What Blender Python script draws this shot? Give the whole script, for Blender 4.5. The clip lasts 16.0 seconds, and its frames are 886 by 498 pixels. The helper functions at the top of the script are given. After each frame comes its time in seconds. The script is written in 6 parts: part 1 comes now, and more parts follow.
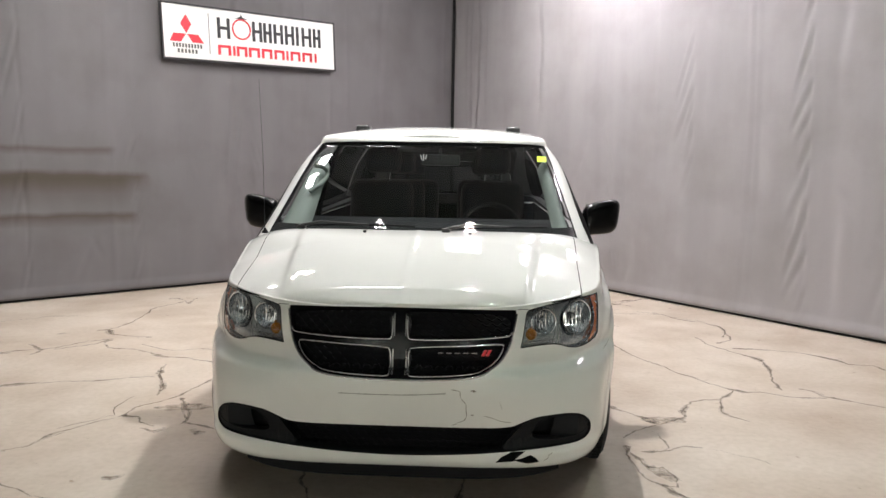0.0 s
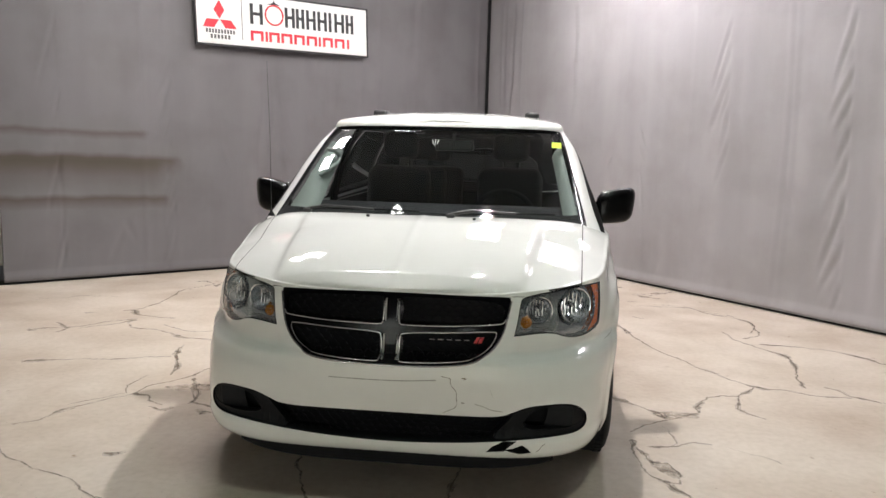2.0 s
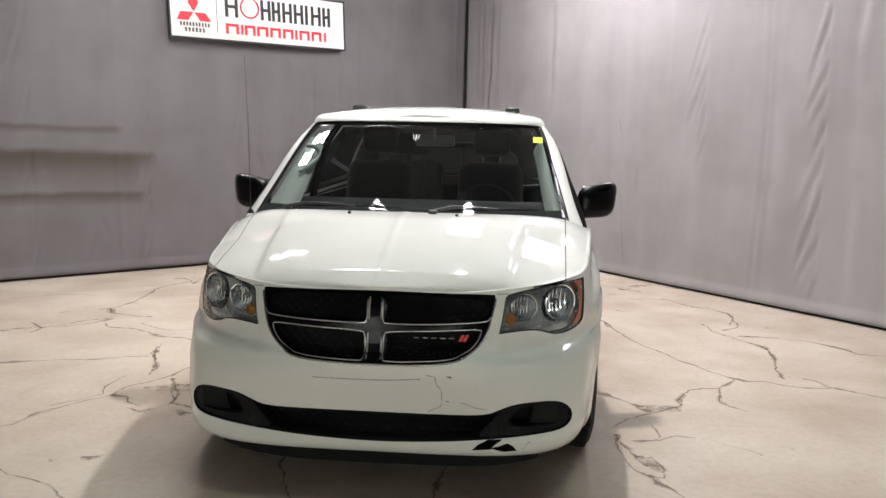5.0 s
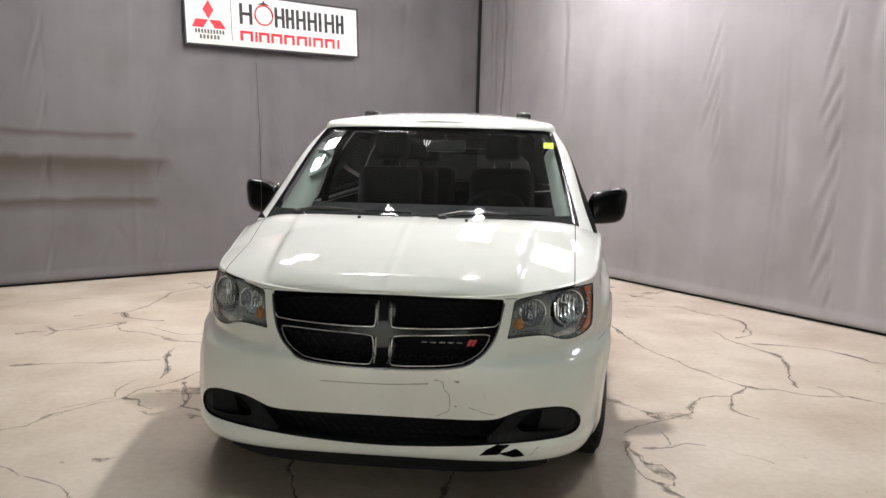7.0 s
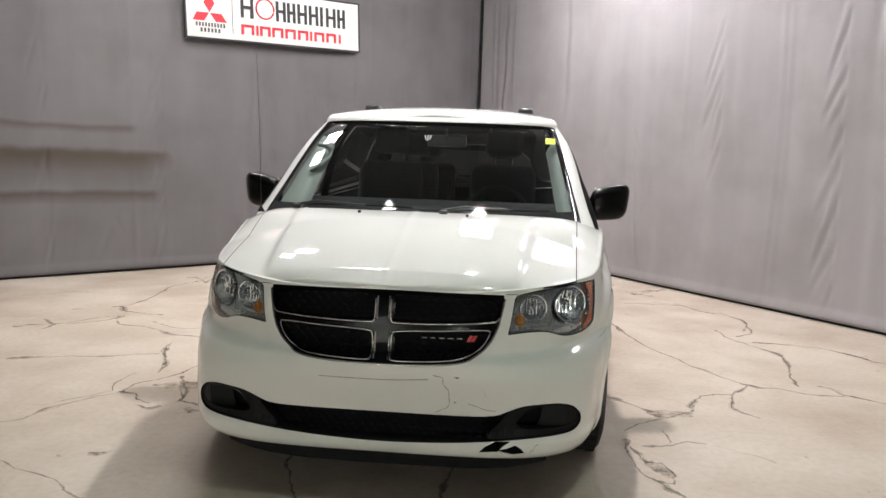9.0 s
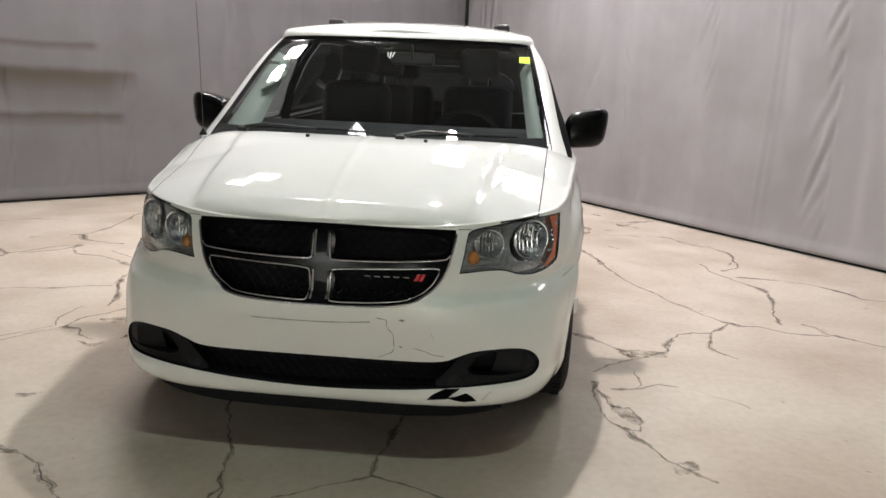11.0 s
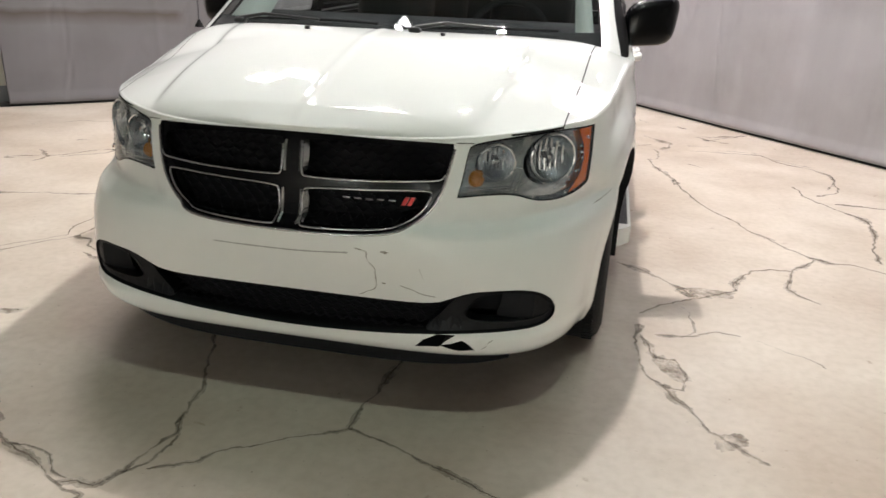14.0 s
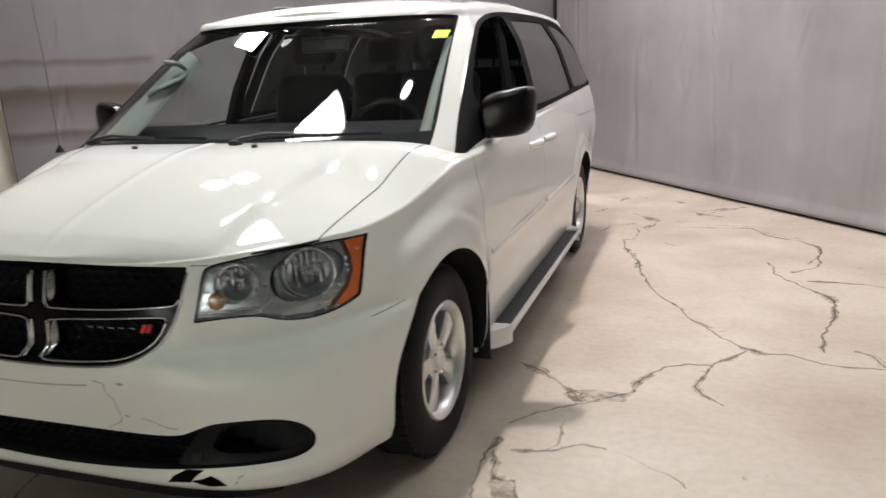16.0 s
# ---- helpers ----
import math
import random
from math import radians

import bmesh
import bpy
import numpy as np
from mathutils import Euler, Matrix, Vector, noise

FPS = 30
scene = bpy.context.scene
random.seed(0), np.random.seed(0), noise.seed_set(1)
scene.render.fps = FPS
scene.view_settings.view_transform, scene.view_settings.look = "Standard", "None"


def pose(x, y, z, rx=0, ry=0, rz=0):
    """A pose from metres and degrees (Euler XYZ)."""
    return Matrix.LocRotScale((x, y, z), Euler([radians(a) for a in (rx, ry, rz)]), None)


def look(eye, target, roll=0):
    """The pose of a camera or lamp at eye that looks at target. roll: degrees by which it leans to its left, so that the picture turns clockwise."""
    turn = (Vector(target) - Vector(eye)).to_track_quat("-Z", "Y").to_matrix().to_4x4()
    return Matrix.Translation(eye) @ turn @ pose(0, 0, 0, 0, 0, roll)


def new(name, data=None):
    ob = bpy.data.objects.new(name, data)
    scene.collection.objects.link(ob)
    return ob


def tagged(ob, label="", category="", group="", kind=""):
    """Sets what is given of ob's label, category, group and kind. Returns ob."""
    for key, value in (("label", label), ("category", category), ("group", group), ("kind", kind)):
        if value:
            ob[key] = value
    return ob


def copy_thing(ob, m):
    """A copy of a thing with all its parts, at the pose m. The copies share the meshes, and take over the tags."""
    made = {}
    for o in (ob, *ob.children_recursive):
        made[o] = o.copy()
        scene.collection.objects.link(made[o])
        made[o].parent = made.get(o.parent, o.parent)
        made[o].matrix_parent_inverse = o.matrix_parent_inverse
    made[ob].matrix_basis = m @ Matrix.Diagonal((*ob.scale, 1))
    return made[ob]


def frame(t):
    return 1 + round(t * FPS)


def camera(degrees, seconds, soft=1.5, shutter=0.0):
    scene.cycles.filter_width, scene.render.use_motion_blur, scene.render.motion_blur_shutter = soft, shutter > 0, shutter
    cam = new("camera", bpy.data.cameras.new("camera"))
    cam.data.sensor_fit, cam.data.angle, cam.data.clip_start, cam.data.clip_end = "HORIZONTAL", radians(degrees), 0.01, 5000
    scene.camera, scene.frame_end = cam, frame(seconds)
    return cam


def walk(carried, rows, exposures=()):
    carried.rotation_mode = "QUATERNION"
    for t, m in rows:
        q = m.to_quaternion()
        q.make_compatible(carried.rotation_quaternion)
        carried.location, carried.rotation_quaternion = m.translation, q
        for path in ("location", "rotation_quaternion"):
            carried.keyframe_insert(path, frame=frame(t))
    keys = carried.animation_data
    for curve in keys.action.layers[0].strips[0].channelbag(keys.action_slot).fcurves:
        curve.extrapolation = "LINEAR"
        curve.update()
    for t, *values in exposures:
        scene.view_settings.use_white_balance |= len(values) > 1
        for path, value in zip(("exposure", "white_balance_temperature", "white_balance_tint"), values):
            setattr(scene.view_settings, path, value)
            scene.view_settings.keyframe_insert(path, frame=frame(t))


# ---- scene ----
cam = camera(62.1, 16.0, shutter=0.3)
PATH = [
    (0, (0.265, -0.093, 1.392), (0.195, 1.896, 1.198), 0.9),
    (0.5, (0.319, -0.071, 1.391), (0.225, 1.917, 1.19), 1.3),
    (1, (0.378, -0.041, 1.38), (0.246, 1.942, 1.158), 1.3),
    (1.5, (0.445, -0.039, 1.381), (0.274, 1.942, 1.171), 1.4),
    (2, (0.46, -0.028, 1.37), (0.273, 1.951, 1.146), 1.6),
    (2.5, (0.463, -0.024, 1.365), (0.26, 1.951, 1.127), 0.4),
    (3, (0.468, -0.015, 1.367), (0.317, 1.965, 1.125), 0.3),
    (3.2, (0.474, -0.008, 1.363), (0.33, 1.972, 1.115), 0.5),
    (5.3, (0.433, 0.0, 1.386), (0.303, 1.981, 1.148), 1.4),
    (5.5, (0.459, -0.007, 1.379), (0.306, 1.974, 1.148), 1.2),
    (6, (0.446, 0.003, 1.368), (0.3, 1.985, 1.146), 1.4),
    (6.5, (0.449, 0.002, 1.37), (0.289, 1.983, 1.144), 1.6),
    (7, (0.455, -0.002, 1.376), (0.291, 1.978, 1.152), 1.4),
    (7.5, (0.445, 0.007, 1.369), (0.275, 1.987, 1.145), 1.2),
    (8, (0.441, 0.01, 1.366), (0.27, 1.99, 1.142), 1.6),
    (10.3, (0.531, 0.162, 1.36), (0.378, 2.13, 1.035), 2.0),
    (10.5, (0.553, 0.225, 1.349), (0.41, 2.186, 0.985), 1.9),
    (11, (0.604, 0.323, 1.345), (0.461, 2.271, 0.919), 2.4),
    (11.5, (0.727, 0.435, 1.322), (0.467, 2.356, 0.83), 1.8),
    (12, (0.807, 0.541, 1.284), (0.343, 2.426, 0.802), 1.5),
    (12.5, (0.819, 0.643, 1.243), (0.315, 2.496, 0.685), 0.9),
    (13, (0.785, 0.772, 1.234), (0.337, 2.613, 0.594), 1.6),
    (13.3, (0.765, 0.821, 1.223), (0.347, 2.663, 0.564), 2.4),
    (13.5, (0.766, 0.831, 1.237), (0.35, 2.669, 0.567), 2.6),
    (14, (0.846, 0.824, 1.279), (0.479, 2.672, 0.609), 2.3),
    (14.5, (1.102, 0.725, 1.328), (0.675, 2.597, 0.768), 0.5),
    (15, (1.308, 0.713, 1.364), (0.71, 2.564, 0.896), -1.3),
    (15.5, (1.477, 0.962, 1.351), (0.868, 2.814, 0.9), -1.8),
    (16, (1.737, 1.24, 1.341), (1.124, 3.086, 0.877), -2.6),
]
walk(cam, [(t, look(eye, target, roll)) for t, eye, target, roll in PATH],
     [(0, 0.0), (8, 0.0), (10.5, 0.0), (12, 0.12), (13, 0.20), (14, 0.24), (14.5, 0.13), (15, 0.02), (16, -0.06)])

import mathutils
from mathutils import bvhtree, interpolate

# ---- world and exposure ----
world = bpy.data.worlds.new("World")
scene.world = world
world.use_nodes = True
world.node_tree.nodes["Background"].inputs[0].default_value = (0.05, 0.05, 0.055, 1)
world.node_tree.nodes["Background"].inputs[1].default_value = 0.15


# ---- materials ----
def mat(name, color, rough=0.5, metal=0.0, coat=0.0, spec=0.5, vary=0.0, scale=6.0, bump=0.0, bump_scale=60.0, tint=None):
    """Principled surface with two scales of colour variation and fine relief."""
    m = bpy.data.materials.new(name)
    m.use_nodes = True
    nt = m.node_tree
    p = nt.nodes["Principled BSDF"]
    p.inputs["Base Color"].default_value = (*color, 1)
    p.inputs["Roughness"].default_value = rough
    p.inputs["Metallic"].default_value = metal
    p.inputs["Coat Weight"].default_value = coat
    p.inputs["Coat Roughness"].default_value = 0.035
    p.inputs["Specular IOR Level"].default_value = spec
    if vary or bump:
        co = nt.nodes.new("ShaderNodeTexCoord")
    if vary:
        big = nt.nodes.new("ShaderNodeTexNoise")
        big.inputs["Scale"].default_value = scale
        big.inputs["Detail"].default_value = 6
        small = nt.nodes.new("ShaderNodeTexNoise")
        small.inputs["Scale"].default_value = scale * 14
        small.inputs["Detail"].default_value = 3
        nt.links.new(co.outputs["Object"], big.inputs["Vector"])
        nt.links.new(co.outputs["Object"], small.inputs["Vector"])
        add = nt.nodes.new("ShaderNodeMath")
        add.operation = "MULTIPLY_ADD"
        add.inputs[1].default_value = 0.35
        nt.links.new(small.outputs["Fac"], add.inputs[0])
        nt.links.new(big.outputs["Fac"], add.inputs[2])
        ramp = nt.nodes.new("ShaderNodeValToRGB")
        ramp.color_ramp.elements[0].position, ramp.color_ramp.elements[1].position = 0.4, 0.95
        dark = tint or tuple(c * (1 - vary) for c in color)
        ramp.color_ramp.elements[0].color = (*dark, 1)
        ramp.color_ramp.elements[1].color = (*[min(1, c * (1 + vary * 0.4)) for c in color], 1)
        nt.links.new(add.outputs[0], ramp.inputs[0])
        nt.links.new(ramp.outputs[0], p.inputs["Base Color"])
    if bump:
        n = nt.nodes.new("ShaderNodeTexNoise")
        n.inputs["Scale"].default_value = bump_scale
        n.inputs["Detail"].default_value = 4
        nt.links.new(co.outputs["Object"], n.inputs["Vector"])
        b = nt.nodes.new("ShaderNodeBump")
        b.inputs["Strength"].default_value = bump
        b.inputs["Distance"].default_value = 0.01
        nt.links.new(n.outputs["Fac"], b.inputs["Height"])
        nt.links.new(b.outputs[0], p.inputs["Normal"])
    return m


def glow(name, color, strength):
    m = bpy.data.materials.new(name)
    m.use_nodes = True
    nt = m.node_tree
    nt.nodes.remove(nt.nodes["Principled BSDF"])
    e = nt.nodes.new("ShaderNodeEmission")
    e.inputs[0].default_value, e.inputs[1].default_value = (*color, 1), strength
    nt.links.new(e.outputs[0], nt.nodes["Material Output"].inputs[0])
    return m


def glass(name, tint, gloss=1.0, ior=1.5, rough=0.0):
    """A thin pane: it lets light through with its tint and mirrors by Fresnel."""
    m = bpy.data.materials.new(name)
    m.use_nodes = True
    nt = m.node_tree
    nt.nodes.remove(nt.nodes["Principled BSDF"])
    tr = nt.nodes.new("ShaderNodeBsdfTransparent")
    tr.inputs[0].default_value = (*tint, 1)
    gl = nt.nodes.new("ShaderNodeBsdfGlossy")
    gl.inputs["Roughness"].default_value = rough
    lw = nt.nodes.new("ShaderNodeLayerWeight")
    lw.inputs["Blend"].default_value = 0.5
    pw = nt.nodes.new("ShaderNodeMath")
    pw.operation = "POWER"
    pw.inputs[1].default_value = 5.0
    base = ((ior - 1) / (ior + 1)) ** 2 * gloss
    mul = nt.nodes.new("ShaderNodeMath")
    mul.operation = "MULTIPLY_ADD"
    mul.inputs[1].default_value, mul.inputs[2].default_value = 1 - base, base
    nt.links.new(lw.outputs["Facing"], pw.inputs[0])
    nt.links.new(pw.outputs[0], mul.inputs[0])
    mix = nt.nodes.new("ShaderNodeMixShader")
    nt.links.new(mul.outputs[0], mix.inputs[0])
    nt.links.new(tr.outputs[0], mix.inputs[1])
    nt.links.new(gl.outputs[0], mix.inputs[2])
    nt.links.new(mix.outputs[0], nt.nodes["Material Output"].inputs[0])
    return m


PAINT = mat("white_paint", (0.81, 0.822, 0.80), 0.6, coat=1.0, spec=0.0, vary=0.03, scale=2.0)
BLACK = mat("black_plastic", (0.018, 0.018, 0.019), 0.38, bump=0.15, bump_scale=400)
GLOSSBLACK = mat("gloss_black", (0.004, 0.004, 0.005), 0.16, spec=0.10)
MATTBLACK = mat("matt_black", (0.010, 0.010, 0.011), 0.85, spec=0.15)
GAP = mat("panel_gap", (0.02, 0.02, 0.02), 0.9, spec=0.1)
CHROME = mat("chrome", (0.80, 0.80, 0.82), 0.07, metal=1.0)
EDGECHROME = mat("edge_chrome", (0.52, 0.53, 0.56), 0.09, metal=1.0, bump=0.35, bump_scale=35)
BEVELCHROME = mat("bevel_chrome", (0.60, 0.61, 0.63), 0.22, metal=1.0, vary=0.25, scale=30)
DARKCHROME = mat("smoked_chrome", (0.42, 0.43, 0.45), 0.16, metal=1.0)
ALLOY = mat("alloy", (0.76, 0.76, 0.76), 0.34, metal=0.9, vary=0.12, scale=30)
RUBBER = mat("rubber", (0.009, 0.009, 0.010), 0.7, spec=0.25, vary=0.3, scale=12, bump=0.2, bump_scale=150)
SILVER = mat("lamp_silver", (0.60, 0.635, 0.67), 0.17, metal=0.78, vary=0.30, scale=16, bump=0.35, bump_scale=22)
BOWL = mat("reflector_chrome", (0.66, 0.70, 0.74), 0.07, metal=0.95, bump=0.35, bump_scale=45)
BEZEL = mat("bezel_plastic", (0.008, 0.0085, 0.010), 0.5, spec=0.15, vary=0.2, scale=40)
MESHBLACK = mat("mesh_plastic", (0.006, 0.006, 0.0075), 0.5, spec=0.10)
SHELLBLACK = mat("mirror_black", (0.004, 0.004, 0.005), 0.24, spec=0.22)
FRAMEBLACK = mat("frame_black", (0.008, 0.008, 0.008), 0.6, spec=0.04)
AMBER = mat("amber_plastic", (0.72, 0.125, 0.010), 0.12, coat=0.9, vary=0.12, scale=90, bump=0.3, bump_scale=120)
AMBERBULB = mat("amber_bulb", (0.40, 0.145, 0.018), 0.15, coat=1.0, vary=0.55, scale=45, bump=0.5, bump_scale=90)
RED = mat("red_enamel", (0.65, 0.03, 0.04), 0.3)
# near-black seat and dash colours include cabin shade, as the windshield casts no shadow
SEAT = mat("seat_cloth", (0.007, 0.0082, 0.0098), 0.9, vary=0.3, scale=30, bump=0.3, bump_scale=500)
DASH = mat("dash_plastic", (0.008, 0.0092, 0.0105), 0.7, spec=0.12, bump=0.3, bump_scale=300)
TRIM = mat("interior_trim", (0.18, 0.21, 0.19), 0.7, bump=0.1, bump_scale=300)
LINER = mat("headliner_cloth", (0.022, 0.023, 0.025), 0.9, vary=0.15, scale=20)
GREYTREAD = mat("grey_step_tread", (0.055, 0.055, 0.062), 0.8, vary=0.25, scale=40, bump=0.5, bump_scale=300)
LENS = glass("lamp_lens", (0.90, 0.92, 0.93), 1.0, 1.45, 0.02)
GLASS = glass("windshield_glass", (0.81, 0.88, 0.875), 1.0, 1.5)
TINTED = glass("privacy_glass", (0.05, 0.055, 0.055), 1.0, 1.5)
SIDEGLASS = glass("side_glass", (0.96, 0.98, 0.97), 1.0, 1.5)
STICKER = mat("fluorescent_sticker", (0.72, 0.95, 0.03), 0.6)
WHITE = mat("white_panel", (0.82, 0.82, 0.80), 0.4, vary=0.03, scale=3)
INK = mat("black_ink", (0.02, 0.02, 0.022), 0.5)
REDINK = mat("red_ink", (0.75, 0.03, 0.05), 0.5)
GREYINK = mat("grey_ink", (0.10, 0.10, 0.10), 0.5)


def concrete():
    m = mat("concrete", (0.60, 0.54, 0.47), 0.5, spec=0.35, bump=0.04, bump_scale=30)
    nt = m.node_tree
    p = nt.nodes["Principled BSDF"]
    co = nt.nodes.new("ShaderNodeTexCoord")

    def noise_ramp(scale, lo, hi, c0, c1, detail=6, distort=0.0):
        n = nt.nodes.new("ShaderNodeTexNoise")
        n.inputs["Scale"].default_value, n.inputs["Detail"].default_value, n.inputs["Distortion"].default_value = scale, detail, distort
        r = nt.nodes.new("ShaderNodeValToRGB")
        r.color_ramp.elements[0].position, r.color_ramp.elements[1].position = lo, hi
        r.color_ramp.elements[0].color, r.color_ramp.elements[1].color = (*c0, 1), (*c1, 1)
        nt.links.new(co.outputs["Object"], n.inputs["Vector"])
        nt.links.new(n.outputs["Fac"], r.inputs[0])
        return r

    def mult(a, b):
        x = nt.nodes.new("ShaderNodeMix")
        x.data_type, x.blend_type = "RGBA", "MULTIPLY"
        x.inputs["Factor"].default_value = 1
        nt.links.new(a, x.inputs["A"])
        nt.links.new(b, x.inputs["B"])
        return x.outputs["Result"]

    base = noise_ramp(0.9, 0.3, 0.7, (0.555, 0.487, 0.423), (0.615, 0.555, 0.488), 8, 0.4)
    blot = noise_ramp(1.3, 0.32, 0.60, (0.80, 0.745, 0.685), (1.03, 1.02, 1.0), 12, 0.35)
    fine = noise_ramp(26, 0.3, 0.6, (0.91, 0.90, 0.885), (1, 1, 1), 8)
    spot = noise_ramp(11, 0.24, 0.30, (0.62, 0.55, 0.47), (1, 1, 1), 5, 0.3)
    speck = noise_ramp(75, 0.235, 0.262, (0.42, 0.37, 0.32), (1, 1, 1), 2)
    out = mult(mult(mult(mult(base.outputs[0], blot.outputs[0]), fine.outputs[0]), spot.outputs[0]), speck.outputs[0])
    nt.links.new(out, p.inputs["Base Color"])
    rr = noise_ramp(2.3, 0.3, 0.7, (0.36, 0.36, 0.36), (0.6, 0.6, 0.6), 6)
    nt.links.new(rr.outputs[0], p.inputs["Roughness"])
    return m


def curtain_cloth(name, stains, light_tone=1.0):
    """Grey sheeting: soft vertical streaks, dust and, where asked, brown water lines; the last factor puts each side's
    light into the colour.
    """
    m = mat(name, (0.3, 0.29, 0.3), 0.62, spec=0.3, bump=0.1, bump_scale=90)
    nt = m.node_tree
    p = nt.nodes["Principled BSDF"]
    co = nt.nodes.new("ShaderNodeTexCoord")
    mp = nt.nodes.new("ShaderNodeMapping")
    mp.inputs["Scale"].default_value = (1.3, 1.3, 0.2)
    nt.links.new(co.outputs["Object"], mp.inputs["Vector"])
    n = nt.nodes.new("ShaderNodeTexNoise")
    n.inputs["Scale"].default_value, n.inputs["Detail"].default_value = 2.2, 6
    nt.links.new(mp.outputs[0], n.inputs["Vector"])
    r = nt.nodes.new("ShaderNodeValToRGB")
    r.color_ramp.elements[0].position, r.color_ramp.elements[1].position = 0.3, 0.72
    r.color_ramp.elements[0].color = (0.29 * light_tone, 0.277 * light_tone, 0.288 * light_tone, 1)
    r.color_ramp.elements[1].color = (0.335 * light_tone, 0.318 * light_tone, 0.332 * light_tone, 1)
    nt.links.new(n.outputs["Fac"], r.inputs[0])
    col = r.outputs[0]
    blot = nt.nodes.new("ShaderNodeTexNoise")
    blot.inputs["Scale"].default_value, blot.inputs["Detail"].default_value = 1.3, 8
    nt.links.new(co.outputs["Object"], blot.inputs["Vector"])
    br = nt.nodes.new("ShaderNodeValToRGB")
    br.color_ramp.elements[0].position, br.color_ramp.elements[1].position = 0.32, 0.55
    br.color_ramp.elements[0].color, br.color_ramp.elements[1].color = (0.86, 0.85, 0.84, 1), (1, 1, 1, 1)
    nt.links.new(blot.outputs["Fac"], br.inputs[0])
    mx = nt.nodes.new("ShaderNodeMix")
    mx.data_type, mx.blend_type = "RGBA", "MULTIPLY"
    mx.inputs["Factor"].default_value = 1
    nt.links.new(col, mx.inputs["A"])
    nt.links.new(br.outputs[0], mx.inputs["B"])
    col = mx.outputs["Result"]
    if stains:
        sep = nt.nodes.new("ShaderNodeSeparateXYZ")
        wob = nt.nodes.new("ShaderNodeTexNoise")
        wob.inputs["Scale"].default_value, wob.inputs["Detail"].default_value = 2.5, 5
        nt.links.new(co.outputs["Object"], wob.inputs["Vector"])
        nt.links.new(co.outputs["Object"], sep.inputs[0])

        def math_node(op, a, b, c=None):
            k = nt.nodes.new("ShaderNodeMath")
            k.operation = op
            for slot, v in enumerate((a, b, c)):
                if v is None:
                    continue
                if isinstance(v, (int, float)):
                    k.inputs[slot].default_value = v
                else:
                    nt.links.new(v, k.inputs[slot])
            return k.outputs[0]
        z = math_node("MULTIPLY_ADD", wob.outputs["Fac"], 0.10, sep.outputs["Z"])
        z = math_node("SUBTRACT", z, 0.05, None)
        edge = math_node("MULTIPLY_ADD", wob.outputs["Fac"], 0.35, sep.outputs["X"])
        for level, up, down, strength, last in stains:
            fade = nt.nodes.new("ShaderNodeMapRange")
            fade.inputs["From Min"].default_value, fade.inputs["From Max"].default_value = last + 0.18, last + 0.05
            nt.links.new(edge, fade.inputs["Value"])
            a = math_node("SUBTRACT", z, level)
            hi = nt.nodes.new("ShaderNodeMapRange")
            hi.inputs["From Min"].default_value, hi.inputs["From Max"].default_value = up, 0.0
            nt.links.new(a, hi.inputs["Value"])
            lo = nt.nodes.new("ShaderNodeMapRange")
            lo.inputs["From Min"].default_value, lo.inputs["From Max"].default_value = -down, 0.0
            nt.links.new(a, lo.inputs["Value"])
            f = math_node("MULTIPLY", hi.outputs[0], lo.outputs[0])
            f = math_node("MULTIPLY", f, fade.outputs[0])
            f = math_node("MULTIPLY", f, strength)
            mm = nt.nodes.new("ShaderNodeMix")
            mm.data_type = "RGBA"
            nt.links.new(f, mm.inputs["Factor"])
            nt.links.new(col, mm.inputs["A"])
            mm.inputs["B"].default_value = (0.062, 0.049, 0.033, 1)
            col = mm.outputs["Result"]
    nt.links.new(col, p.inputs["Base Color"])
    return m


CONCRETE = concrete()


def worn(m, scale, lo, hi):
    """Breaks a thin coat up into ragged patches that let the floor show."""
    nt = m.node_tree
    co = nt.nodes.new("ShaderNodeTexCoord")
    n = nt.nodes.new("ShaderNodeTexNoise")
    n.inputs["Scale"].default_value, n.inputs["Detail"].default_value, n.inputs["Roughness"].default_value = scale, 8, 0.65
    nt.links.new(co.outputs["Object"], n.inputs["Vector"])
    r = nt.nodes.new("ShaderNodeMapRange")
    r.inputs["From Min"].default_value, r.inputs["From Max"].default_value = lo, hi
    nt.links.new(n.outputs["Fac"], r.inputs["Value"])
    nt.links.new(r.outputs[0], nt.nodes["Principled BSDF"].inputs["Alpha"])
    return m


CRACK = worn(mat("crack_filler", (0.16, 0.125, 0.095), 0.8, vary=0.4, scale=25), 34, 0.34, 0.45)
PATCH = worn(mat("patch_filler", (0.36, 0.285, 0.22), 0.7, vary=0.3, scale=18), 14, 0.36, 0.82)
# same sheeting twice: the west one is darkened to carry its dimmer light
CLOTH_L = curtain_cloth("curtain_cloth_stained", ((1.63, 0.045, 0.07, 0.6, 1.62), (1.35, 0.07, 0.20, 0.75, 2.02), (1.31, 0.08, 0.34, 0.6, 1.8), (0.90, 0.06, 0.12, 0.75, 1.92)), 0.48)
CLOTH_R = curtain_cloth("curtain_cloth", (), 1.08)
WALLPAINT = mat("wall_paint", (0.62, 0.60, 0.545), 0.6, vary=0.06, scale=2, bump=0.05)
BASEPAINT = mat("grey_base_paint", (0.16, 0.17, 0.19), 0.5, vary=0.15, scale=4)
CEILING = mat("ceiling_paint", (0.20, 0.20, 0.196), 0.8, vary=0.1, scale=1)
DARKRUBBER = mat("dark_skirting", (0.012, 0.012, 0.012), 0.8)


